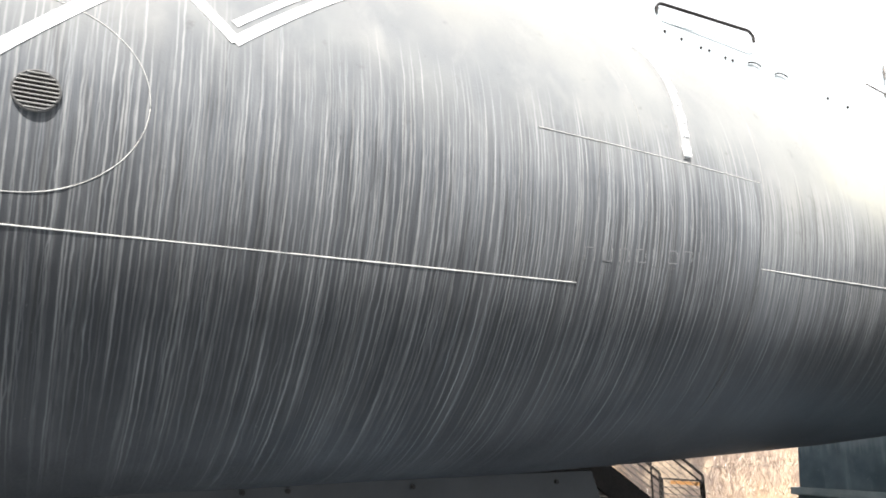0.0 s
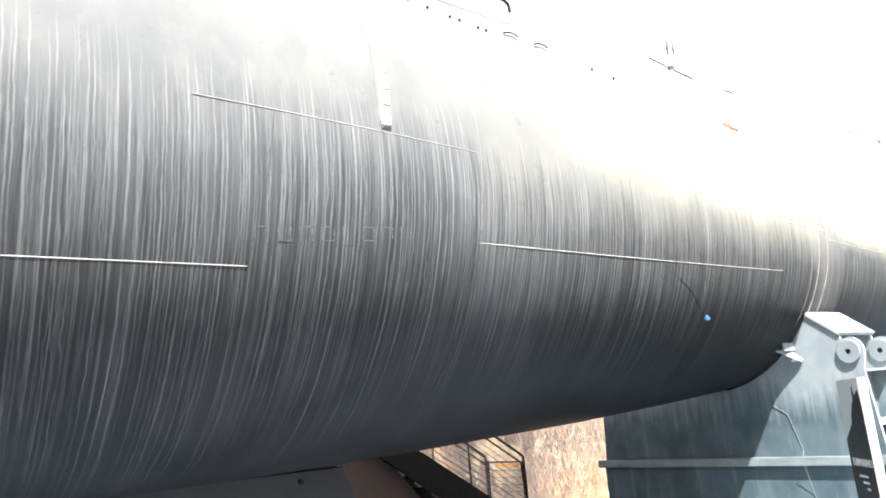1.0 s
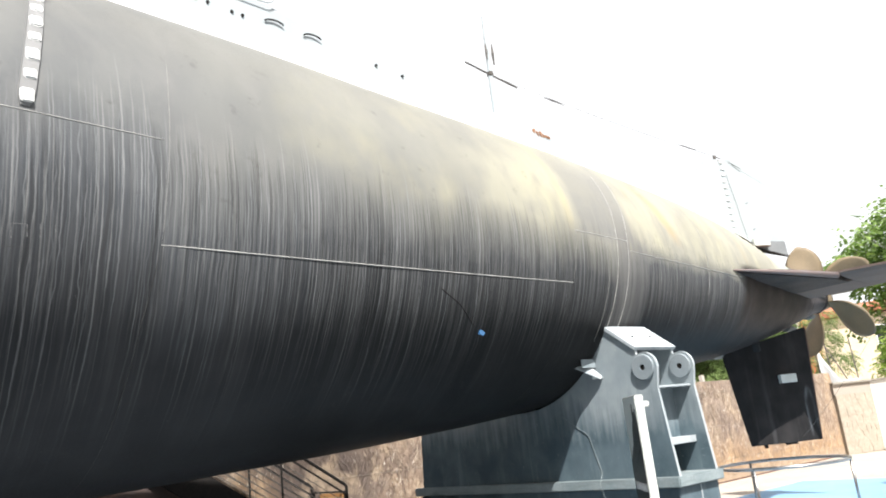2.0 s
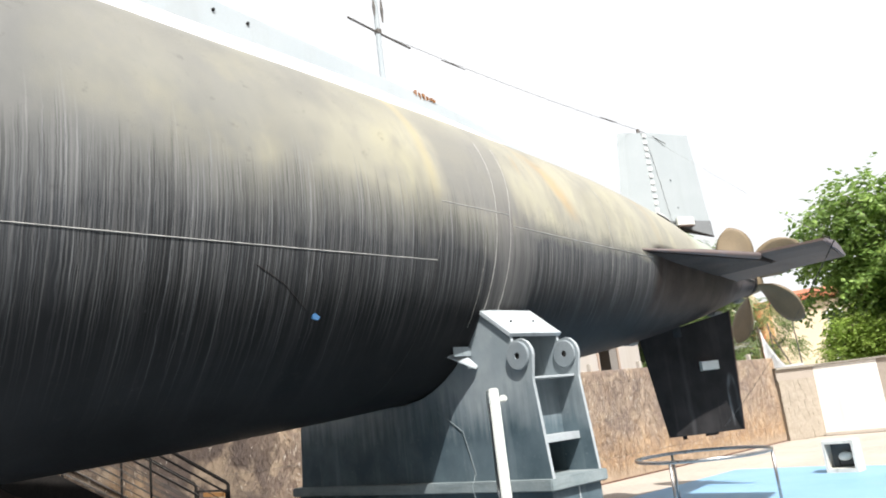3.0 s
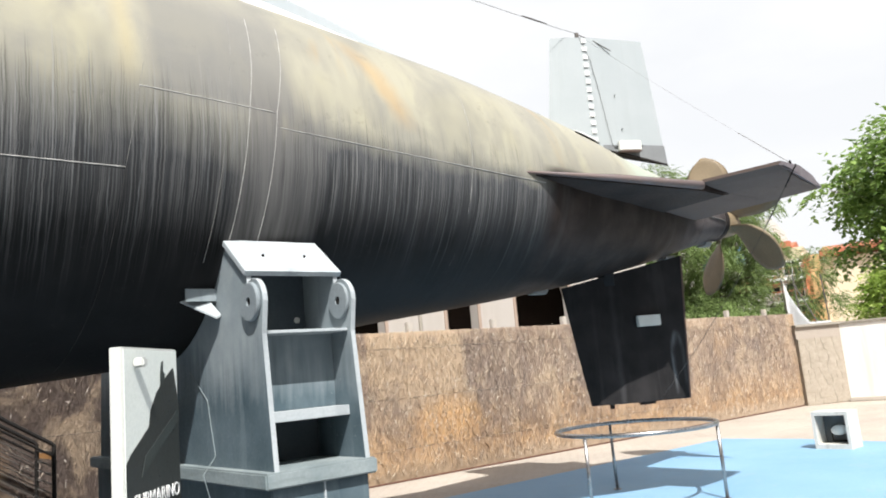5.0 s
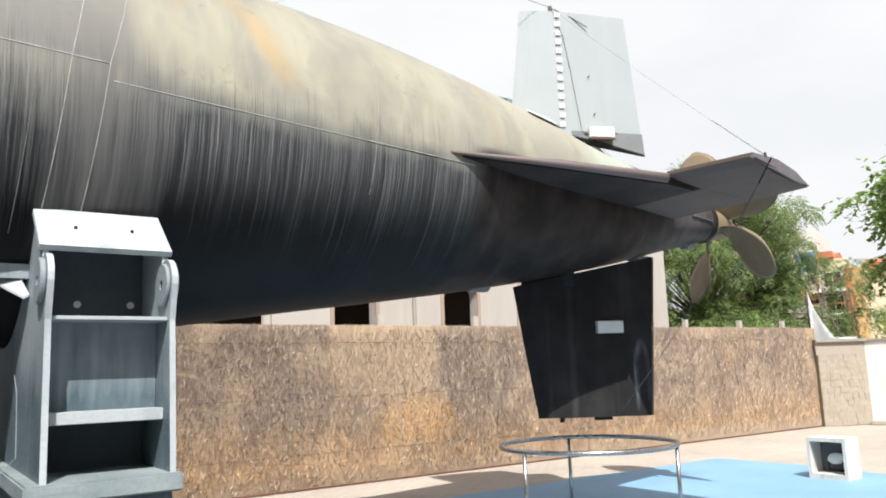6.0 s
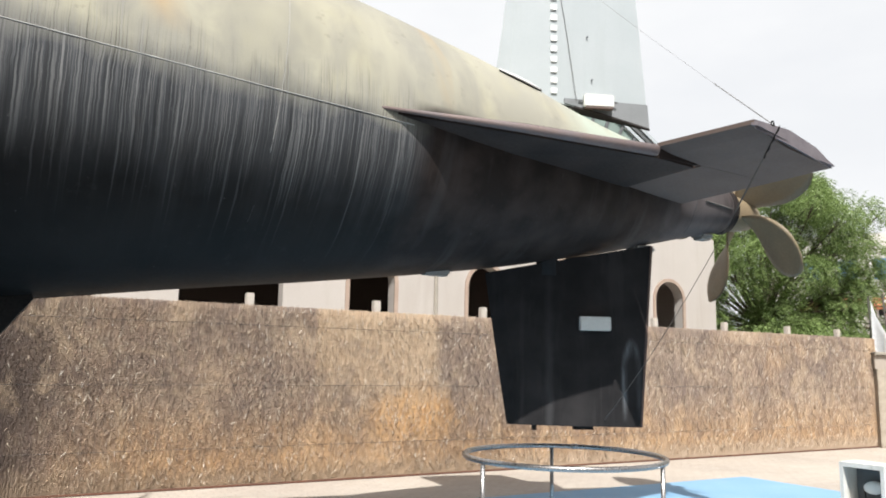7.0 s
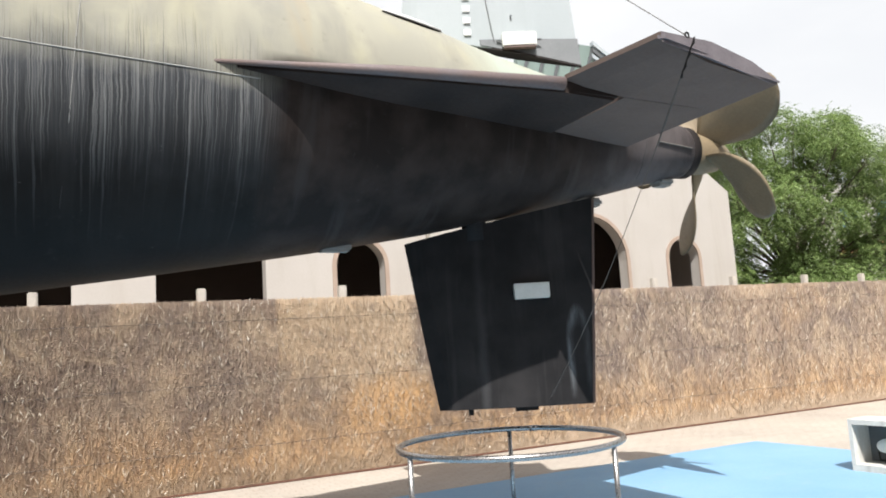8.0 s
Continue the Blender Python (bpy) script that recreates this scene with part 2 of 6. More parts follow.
    t.links.new(h, vw.inputs[2])
    close = noise_of(t, vw.outputs[0], 1.0, 2, 0.5, (125.0, 0.8, 1.1))
    hb = plus(h, ramp(t, low, 0.2, 0.8, -0.22, 0.22), ramp(t, edge, 0.2, 0.8, -0.1, 0.1))
    comb = mul(ramp(t, plus(hb, ramp(t, s, -5.2, -4.4, 0.32, 0.0)), -0.66, -0.2), ramp(t, hb, 0.16, -0.04), ahead)
    col = mix(t, mul(ramp(t, close, 0.5, 0.62), comb, ramp(t, s, -9.7, -9.4, 0.12, 0.72), ramp(t, s, -5.0, -4.4, 0.4, 0.8)), col, (0.235, 0.233, 0.226))
    col = mix(t, mul(ramp(t, close, 0.47, 0.37), comb, ramp(t, s, -9.7, -9.4, 0.3, 1.0), ramp(t, s, -5.0, -4.4, 0.4, 0.6)), col, (0.022, 0.0217, 0.0213))
    # a rubbed pale smear beside the straps over the cradle
    sl = plus(s, mul(h, -0.12))
    smear = mul(ramp(t, sl, -5.08, -5.0), ramp(t, plus(sl, ramp(t, edge, 0, 1, -0.1, 0.1)), -4.36, -4.56), ramp(t, h, -1.1, -0.7), ramp(t, h, 0.4, 0.05))
    col = mix(t, mul(smear, ramp(t, wide, 0.35, 0.65, 0.3, 0.8)), col, (0.17, 0.165, 0.16))
    # black-brown paint aft of the last butt seam, below the tail fin
    brown = mix(t, ramp(t, noise_of(t, v, 3.0, 5), 0.4, 0.65), (0.0195, 0.0147, 0.0128), (0.041, 0.031, 0.027))
    brown = mix(t, ramp(t, noise_of(t, v, 1.0, 4, 0.6, (7.0, 0.6, 0.7), 0.4), 0.56, 0.7, 0.0, 0.4), brown, (0.06, 0.054, 0.052))
    cone = mix(t, ramp(t, cloud, 0.35, 0.65), (0.052, 0.045, 0.045), (0.098, 0.086, 0.085))
    col = mix(t, mul(tail, math_of(t, "MAXIMUM", ramp(t, h, 0.12, 0.05), ramp(t, s, 0.75, 1.0))), col, mix(t, ramp(t, plus(s, ramp(t, cloud, 0, 1, -0.25, 0.25)), 0.75, 1.6), brown, cone))
    spots = ramp(t, noise_of(t, v, 7.0, 5, 0.7), 0.62, 0.74, 0.0, 0.35)
    col = mix(t, spots, col, (0.05, 0.047, 0.044))
    scratch = ramp(t, noise_of(t, v, 24.0, 4, 0.7, (1.0, 1.0, 0.35)), 0.68, 0.76, 0.0, 0.3)
    col = mix(t, scratch, col, (0.19, 0.187, 0.18))
    t.links.new(col, b.inputs["Base Color"])
    grain = noise_of(t, v, 90.0, 3)
    t.links.new(ramp(t, grain, 0.2, 0.8, 0.42, 0.62), b.inputs["Roughness"])
    b.inputs["Specular IOR Level"].default_value = 0.09
    bump(t, b, plus(mul(grain, 0.14), mul(noise_of(t, v, 1.1, 2), 0.35), mul(wide, 0.03)), 0.35, 0.02)
    return m


def reed_stalks():
    m, t, b = material("reed", 0.75)
    v = coords(t)
    r = island(t)
    cr = node(t, "ShaderNodeValToRGB", [("Fac", r)])
    e = cr.color_ramp.elements
    e[0].color, e[1].color = (0.28, 0.20, 0.15, 1), (0.68, 0.61, 0.47, 1)
    e[1].position = 1.0
    for p, c in ((0.3, (0.34, 0.245, 0.175, 1)), (0.6, (0.44, 0.33, 0.235, 1)), (0.85, (0.56, 0.44, 0.31, 1))):
        k = cr.color_ramp.elements.new(p)
        k.color = c
    sep = node(t, "ShaderNodeSeparateXYZ", [("Vector", v)])
    x, z = sep.outputs["X"], sep.outputs["Z"]
    # weathered purple-grey mats, one of fresher straw, then small tufts of both
    grey = ramp(t, noise_of(t, v, 0.55, 4, 0.65, (1.0, 1.0, 0.9), 0.5), 0.36, 0.62, 0.2, 0.8)
    mat = math_of(t, "MULTIPLY", ramp(t, x, 0.93, 0.98), ramp(t, x, 3.0, 2.8))
    fresh = math_of(t, "MULTIPLY", mat, ramp(t, math_of(t, "ADD", z, ramp(t, noise_of(t, v, 1.4, 4), 0, 1, -0.9, 0.9)), 0.7, 1.5, 0.2, 1.0))
    grey = math_of(t, "MULTIPLY", grey, math_of(t, "SUBTRACT", 1.0, math_of(t, "MULTIPLY", fresh, 0.8)))
    col = mix(t, grey, cr.outputs["Color"], (0.235, 0.19, 0.165))
    tuft = noise_of(t, v, 9.5, 5, 0.75, (1.5, 1.0, 0.5), 0.5)
    col = mix(t, ramp(t, tuft, 0.52, 0.66, 0.0, 0.42), col, (0.60, 0.50, 0.38))
    col = mix(t, ramp(t, tuft, 0.47, 0.35, 0.0, 0.45), col, (0.16, 0.125, 0.105))
    col = mix(t, math_of(t, "MULTIPLY", fresh, 0.42), col, (0.66, 0.53, 0.36))
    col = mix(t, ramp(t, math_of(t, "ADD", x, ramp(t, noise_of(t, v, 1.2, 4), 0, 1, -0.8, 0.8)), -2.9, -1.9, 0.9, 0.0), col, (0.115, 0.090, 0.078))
    clump = noise_of(t, v, 1.7, 5, 0.65, (1.0, 1.0, 0.8), 0.9)
    col = mix(t, ramp(t, clump, 0.5, 0.64, 0.0, 0.6), col, (0.57, 0.46, 0.33))
    col = mix(t, ramp(t, clump, 0.47, 0.36, 0.0, 0.36), col, (0.195, 0.16, 0.148))
    ragged = noise_of(t, v, 2.2, 5, 0.7)
    dx = math_of(t, "DIVIDE", math_of(t, "ADD", x, ramp(t, ragged, 0, 1, -3.1, -2.0)), 0.95)
    dz = math_of(t, "DIVIDE", math_of(t, "ADD", z, ramp(t, ragged, 0, 1, -1.2, -0.4)), 0.5)
    d = math_of(t, "ADD", math_of(t, "MULTIPLY", dx, dx), math_of(t, "MULTIPLY", dz, dz))
    foot = math_of(t, "MULTIPLY", ramp(t, math_of(t, "ADD", z, ramp(t, ragged, 0, 1, -0.5, 0.5)), 1.1, 0.3, 0.0, 0.55), ramp(t, x, -2.6, -1.2))
    ginger = math_of(t, "MAXIMUM", math_of(t, "MAXIMUM", ramp(t, d, 1.2, 0.1, 0.0, 0.9), foot), ramp(t, noise_of(t, v, 0.6, 3), 0.58, 0.75, 0.0, 0.5))
    col = mix(t, math_of(t, "MULTIPLY", ginger, ramp(t, tuft, 0.4, 0.6, 0.4, 1.0)), col, (0.63, 0.405, 0.185))
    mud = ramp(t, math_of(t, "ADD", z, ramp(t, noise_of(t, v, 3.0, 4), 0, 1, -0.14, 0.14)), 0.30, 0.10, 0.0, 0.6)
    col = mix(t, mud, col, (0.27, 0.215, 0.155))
    # dust thrown up along the foot at the far end
    dust = math_of(t, "MULTIPLY", ramp(t, math_of(t, "ADD", z, ramp(t, noise_of(t, v, 2.5, 4), 0, 1, -0.25, 0.25)), 0.36, 0.06, 0.0, 0.75), ramp(t, x, 3.0, 5.0, 0.25, 1.0))
    col = mix(t, dust, col, (0.55, 0.45, 0.34))
    col = mix(t, 1.0, col, (1.05, 1.03, 1.03), "MULTIPLY")
    t.links.new(col, b.inputs["Base Color"])
    bump(t, b, noise_of(t, v, 60, 3, 0.6, (1, 1, 0.2)), 0.3, 0.004)
    return m


def husk_leaves():
    """Broken leaves, each with its own shade from bark brown to bleached straw."""
    m, t, b = material("husk", 0.75)
    cr = node(t, "ShaderNodeValToRGB", [("Fac", island(t))])
    e = cr.color_ramp.elements
    e[0].color, e[1].color = (0.19, 0.135, 0.10, 1), (0.76, 0.71, 0.63, 1)
    for q, c in ((0.3, (0.26, 0.19, 0.14, 1)), (0.5, (0.47, 0.38, 0.29, 1)), (0.72, (0.56, 0.47, 0.36, 1)), (0.88, (0.64, 0.57, 0.47, 1))):
        cr.color_ramp.elements.new(q).color = c
    t.links.new(cr.outputs["Color"], b.inputs["Base Color"])
    return m


def cradle_paint():
    """Blue-grey gloss paint with drips: pale above; darker below a sagging wash line, with shade put in."""
    m, t, b = material("cradle_grey", 0.45)
    b.inputs["Specular IOR Level"].default_value = 0.3
    v = coords(t)
    z = node(t, "ShaderNodeSeparateXYZ", [("Vector", v)]).outputs["Z"]
    tide_shade = math_of(t, "ADD", z, math_of(t, "ADD", ramp(t, noise_of(t, v, 1.6, 4), 0, 1, -0.32, 0.32), ramp(t, noise_of(t, v, 1.0, 4, 0.6, (16, 16, 1.2)), 0, 1, -0.28, 0.28)))
    pale = mix(t, ramp(t, noise_of(t, v, 3.0, 5), 0.35, 0.65), (0.23, 0.27, 0.29), (0.31, 0.35, 0.365))
    deep = mix(t, ramp(t, noise_of(t, v, 2.4, 5, 0.6), 0.35, 0.65), (0.062, 0.094, 0.112), (0.112, 0.152, 0.174))
    # dark lower part: a washed stain plus shade under the hull, as colour
    col = mix(t, ramp(t, tide_shade, -1.78, -1.42), deep, pale)
    drips = noise_of(t, v, 1.0, 4, 0.55, (7, 7, 0.9), 0.5)
    col = mix(t, ramp(t, drips, 0.54, 0.70, 0.0, 0.4), col, (0.225, 0.275, 0.295))
    col = mix(t, ramp(t, drips, 0.42, 0.32, 0.0, 0.18), col, (0.055, 0.07, 0.08))
    col = mix(t, ramp(t, noise_of(t, v, 34.0, 4, 0.7), 0.64, 0.74, 0.0, 0.5), col, (0.40, 0.43, 0.44))
    t.links.new(col, b.inputs["Base Color"])
    g = noise_of(t, v, 55, 3)
    t.links.new(ramp(t, g, 0.2, 0.8, 0.36, 0.6), b.inputs["Roughness"])
    bump(t, b, math_of(t, "ADD", math_of(t, "MULTIPLY", g, 0.3), noise_of(t, v, 3.0, 3)), 0.22, 0.01)
    return m


def rudder_paint():
    """Flat black paint, rubbed pale in places and chalky in upright runs."""
    m, t, b = material("rudder_paint", 0.5)
    b.inputs["Specular IOR Level"].default_value = 0.12
    v = coords(t)
    sep = node(t, "ShaderNodeSeparateXYZ", [("Vector", v)])
    c, h = sep.outputs["X"], sep.outputs["Z"]
    col = mix(t, ramp(t, noise_of(t, v, 2.2, 5), 0.35, 0.68), (0.014, 0.0135, 0.014), (0.030, 0.028, 0.028))
    col = mix(t, ramp(t, noise_of(t, v, 1.0, 5, 0.6, (9, 9, 0.8), 0.3), 0.52, 0.74, 0.0, 0.6), col, (0.045, 0.042, 0.041))
    wob = noise_of(t, v, 3.0, 4, 0.65)
    x1 = math_of(t, "DIVIDE", math_of(t, "ADD", c, ramp(t, wob, 0, 1, -0.825, -0.785)), 0.085)
    z1 = math_of(t, "MAXIMUM", math_of(t, "DIVIDE", math_of(t, "ADD", h, ramp(t, wob, 0, 1, 1.68, 1.76)), 0.24), 0.0)
    r1 = math_of(t, "ADD", math_of(t, "MULTIPLY", x1, x1), math_of(t, "MULTIPLY", z1, z1))
    arch = ramp(t, math_of(t, "ABSOLUTE", math_of(t, "SUBTRACT", r1, 0.8), 0.0), 0.65, 0.05)
    arch = math_of(t, "MULTIPLY", arch, math_of(t, "MULTIPLY", ramp(t, x1, 0.9, -0.3, 0.3, 1.0), ramp(t, h, -2.2, -2.0)))
    rub = math_of(t, "MULTIPLY", arch, ramp(t, noise_of(t, v, 1.0, 5, 0.7, (20, 20, 4), 0.3), 0.34, 0.6, 0.2, 1.0))
    col = mix(t, math_of(t, "MULTIPLY", rub, 0.7), col, (0.21, 0.225, 0.235))
    x2 = math_of(t, "ABSOLUTE", math_of(t, "ADD", c, ramp(t, wob, 0, 1, -0.06, 0.02)), 0.0)
    band = math_of(t, "MULTIPLY", ramp(t, x2, 0.05, 0.0), ramp(t, h, -2.1, -1.2, 0.5, 0.2))
    col = mix(t, band, col, (0.07, 0.069, 0.07))
    t.links.new(col, b.inputs["Base Color"])
    g = noise_of(t, v, 70, 3)
    t.links.new(ramp(t, g, 0.2, 0.8, 0.42, 0.68), b.inputs["Roughness"])
    bump(t, b, g, 0.2, 0.004)
    return m


def leaf_green(name, a, c, trans):
    m, t, b = material(name, 0.5)
    r = island(t)
    v = coords(t)
    col = mix(t, r, a, c)
    col = mix(t, ramp(t, noise_of(t, v, 0.7, 3), 0.35, 0.65, 0.0, 0.5), col, tuple(x * 0.6 for x in a))
    t.links.new(col, b.inputs["Base Color"])
    tr = node(t, "ShaderNodeBsdfTranslucent", [("Color", col)])
    ms = node(t, "ShaderNodeMixShader", [(1, b.outputs[0]), (2, tr.outputs[0])])
    ms.inputs[0].default_value = trans
    t.links.new(ms.outputs[0], t.nodes["Material Output"].inputs["Surface"])
    return m


def paving():
    """Pale concrete paving with sand, stains and fine joints of small setts."""
    m, t, b = material("paving", 0.85)
    v = coords(t)
    col = mix(t, ramp(t, noise_of(t, v, 0.6, 5), 0.35, 0.65), (0.40, 0.358, 0.31), (0.48, 0.432, 0.372))
    col = mix(t, ramp(t, noise_of(t, v, 40, 3), 0.35, 0.7, 0.0, 0.3), col, (0.33, 0.27, 0.21))
    rot = node(t, "ShaderNodeMapping", [("Vector", v)], Rotation=(0, 0, radians(-9.2)))
    br = node(t, "ShaderNodeTexBrick", [("Vector", rot.outputs["Vector"])], Scale=1.0)
    br.inputs["Brick Width"].default_value, br.inputs["Row Height"].default_value = 0.21, 0.105
    br.inputs["Mortar Size"].default_value = 0.006
    br.inputs["Color1"].default_value, br.inputs["Color2"].default_value, br.inputs["Mortar"].default_value = (1, 1, 1, 1), (0.9, 0.88, 0.86, 1), (0.62, 0.58, 0.54, 1)
    col = mix(t, 0.7, col, br.outputs["Color"], "MULTIPLY")
    t.links.new(col, b.inputs["Base Color"])
    bump(t, b, math_of(t, "ADD", math_of(t, "MULTIPLY", noise_of(t, v, 50, 3), 0.4), math_of(t, "MULTIPLY", br.outputs["Fac"], -1.0)), 0.4, 0.006)
    return m


def pad_paint():
    m, t, b = material("blue_paint", 0.6)
    v = coords(t)
    col = mix(t, ramp(t, noise_of(t, v, 0.8, 5), 0.35, 0.65), (0.18, 0.34, 0.50), (0.22, 0.385, 0.53))
    col = mix(t, ramp(t, noise_of(t, v, 5.0, 6, 0.7), 0.55, 0.75, 0.0, 0.4), col, (0.30, 0.40, 0.49))
    col = mix(t, ramp(t, noise_of(t, v, 1.8, 6, 0.7, (1.0, 2.2, 1.0), 0.8), 0.6, 0.68, 0.0, 0.35), col, (0.34, 0.36, 0.36))
    col = mix(t, ramp(t, noise_of(t, v, 14.0, 4, 0.7), 0.66, 0.72, 0.0, 0.6), col, (0.40, 0.40, 0.37))
    col = mix(t, ramp(t, noise_of(t, v, 70, 2), 0.35, 0.65, 0.0, 0.2), col, (0.10, 0.19, 0.30))
    t.links.new(col, b.inputs["Base Color"])
    bump(t, b, noise_of(t, v, 80, 3), 0.25, 0.004)
    return m


HULL = hull_paint()
SEAM = worn("weld", (0.46, 0.455, 0.43), (0.25, 0.247, 0.235), 14, 0.6, 0.0, 90, dirt=(0.2, 0.195, 0.18))
SEAM_MID = worn("weld_grey", (0.28, 0.277, 0.262), (0.14, 0.138, 0.134), 14, 0.6, 0.0, 90, dirt=(0.1, 0.098, 0.095))
DECK_SUNLIT = worn("deck_sunlit", (0.78, 0.79, 0.80), (0.70, 0.71, 0.72), 1.5, 0.5, amount=0.5, dirt=(0.5, 0.5, 0.5))
CASING_GREY = worn("casing_grey", (0.37, 0.41, 0.43), (0.43, 0.465, 0.48), 1.5, 0.55, streak=(5, 0.5, 0.5), dirt=(0.34, 0.36, 0.36))
FIN_GREY = worn("fin_grey", (0.355, 0.39, 0.40), (0.41, 0.44, 0.45), 2.0, 0.55, streak=(6, 6, 0.5), dirt=(0.33, 0.36, 0.365))
FIN_FOOT = worn("fin_foot", (0.19, 0.20, 0.205), (0.245, 0.255, 0.26), 3.0, 0.55, streak=(6, 6, 0.5), dirt=(0.14, 0.15, 0.155))
FIN_DARK = worn("fin_dark", (0.10, 0.108, 0.112), (0.14, 0.148, 0.152), 3.0, 0.55)
BLACK = worn("black_paint", (0.013, 0.0125, 0.013), (0.027, 0.025, 0.025), 2.2, 0.5, streak=(6, 6, 0.7), dirt=(0.04, 0.037, 0.036), gloss=0.1)
BROWN_BLACK = worn("weathered_black", (0.022, 0.0195, 0.02), (0.043, 0.036, 0.034), 2.0, 0.6, fine=50, dirt=(0.07, 0.055, 0.045), gloss=0.1)
STAB_BLACK = worn("stabilizer_black", (0.020, 0.0140, 0.0122), (0.058, 0.041, 0.035), 2.4, 0.65, fine=40, dirt=(0.06, 0.047, 0.041), gloss=0.22)
ELEV_BROWN = worn("elevator_brown", (0.108, 0.078, 0.066), (0.150, 0.112, 0.096), 2.2, 0.65, fine=50, streak=(2, 7, 2), dirt=(0.14, 0.105, 0.088), gloss=0.22)
TIP_GREY = worn("sunlit_grey", (0.14, 0.125, 0.135), (0.20, 0.178, 0.188), 5.0, 0.6, dirt=(0.07, 0.062, 0.066), gloss=0.15)
RUST = worn("rust_orange", (0.36, 0.17, 0.07), (0.25, 0.12, 0.06), 12, 0.8)
LEAD_EDGE = worn("scuffed_lit_edge", (0.17, 0.145, 0.148), (0.20, 0.125, 0.09), 3.5, 0.6, amount=0.5, dirt=(0.09, 0.07, 0.065))
RUST_BROWN = worn("rust_brown", (0.105, 0.086, 0.084), (0.19, 0.105, 0.068), 3.5, 0.6, amount=0.6, dirt=(0.06, 0.045, 0.04))
PLINTH = worn("shaded_grey_steel", (0.04, 0.042, 0.045), (0.06, 0.062, 0.065), 2.0, 0.6, gloss=0.15)
SEAM_DARK = worn("weld_dark", (0.035, 0.035, 0.035), (0.10, 0.10, 0.098), 9, 0.6)
BRONZE = worn("bronze", (0.235, 0.18, 0.11), (0.17, 0.135, 0.09), 3.0, 0.55, 0.0, 40, dirt=(0.10, 0.083, 0.06))
OLD_ZINC = worn("anode_grey", (0.30, 0.29, 0.27), (0.19, 0.18, 0.17), 8, 0.7)
LETTER = worn("letter_bead", (0.20, 0.20, 0.20), (0.07, 0.07, 0.071), 30, 0.6, amount=1.0, dirt=(0.03, 0.03, 0.03))
STRIP_GREY = worn("strip_grey", (0.24, 0.241, 0.24), (0.17, 0.171, 0.17), 8, 0.6, dirt=(0.16, 0.16, 0.155))
SLAT_GREEN = worn("slat_green", (0.22, 0.285, 0.26), (0.17, 0.225, 0.205), 2, 0.5)
ZINC = worn("anode_white", (0.72, 0.72, 0.68), (0.60, 0.60, 0.56), 8, 0.6, dirt=(0.45, 0.43, 0.40))
MARK = worn("mark_white", (0.84, 0.85, 0.84), (0.70, 0.70, 0.68), 6, 0.6, dirt=(0.4, 0.39, 0.37))
MARK_WORN = worn("mark_worn", (0.70, 0.70, 0.69), (0.22, 0.222, 0.22), 5, 0.65, amount=0.75, fine=25, streak=(16, 2, 2), dirt=(0.3, 0.3, 0.295))
CRADLE = cradle_paint()
CRADLE_LIGHT = worn("cradle_light", (0.40, 0.44, 0.46), (0.48, 0.51, 0.52), 3.0, 0.55, streak=(5, 5, 1.5), dirt=(0.19, 0.215, 0.23))
# darker copy of the cradle grey: shade inside the compartments put into colour
CRADLE_SHADED = worn("cradle_shaded", (0.055, 0.070, 0.082), (0.085, 0.103, 0.118), 4.0, 0.5, dirt=(0.03, 0.036, 0.042))
EYE_GREY = worn("eye_grey", (0.22, 0.255, 0.275), (0.30, 0.335, 0.35), 5.0, 0.5, dirt=(0.12, 0.14, 0.15))
CRADLE_CAP = worn("cradle_cap", (0.21, 0.255, 0.265), (0.31, 0.35, 0.355), 4.0, 0.55, amount=0.8, streak=(2, 2, 20), dirt=(0.10, 0.125, 0.125))
STEEL = worn("steel_tube", (0.42, 0.41, 0.40), (0.34, 0.32, 0.31), 12, 0.28, 0.9, 80, relief=0.05)
IRON = worn("black_iron", (0.010, 0.0095, 0.0095), (0.02, 0.018, 0.017), 8, 0.55, gloss=0.12)
WIRE = worn("cable", (0.10, 0.095, 0.09), (0.16, 0.14, 0.12), 20, 0.6)
RUDDER = rudder_paint()
REED = reed_stalks()
HUSK = husk_leaves()
REED_BACK = worn("reed_backing", (0.24, 0.17, 0.125), (0.33, 0.24, 0.17), 2.0, 0.9, fine=40, streak=(30, 1, 0.6))
STRIP_BROWN = worn("brown_strip", (0.16, 0.075, 0.05), (0.11, 0.06, 0.045), 3.0, 0.85, fine=40)
POST = worn("concrete_post", (0.52, 0.47, 0.41), (0.42, 0.38, 0.33), 6, 0.85)
PAVING = paving()
PAD = pad_paint()
BOUNCE_DARK = worn("bounce_dark", (0.05, 0.048, 0.046), (0.085, 0.08, 0.075), 4.0, 0.95, fine=60, relief=0.8)
CONCRETE = worn("bounce_concrete", (0.245, 0.275, 0.30), (0.20, 0.225, 0.245), 1.2, 0.9, fine=120, relief=0.5)
RENDER_WALL = worn("white_render", (0.78, 0.765, 0.735), (0.72, 0.70, 0.66), 1.2, 0.85, fine=50, streak=(3, 3, 0.4), dirt=(0.55, 0.50, 0.44))
STONE = worn("rough_stone", (0.41, 0.36, 0.295), (0.33, 0.29, 0.23), 5.0, 0.9, fine=14, relief=0.9)
SAND_RENDER = worn("sand_render", (0.40, 0.35, 0.30), (0.35, 0.305, 0.26), 3.0, 0.9, fine=40)
COPING = worn("coping", (0.36, 0.33, 0.28), (0.27, 0.25, 0.21), 5.0, 0.85)
PLASTER = worn("beige_plaster", (0.45, 0.42, 0.39), (0.40, 0.37, 0.34), 0.8, 0.85, fine=30, streak=(1.5, 1.5, 0.2), dirt=(0.35, 0.315, 0.27))
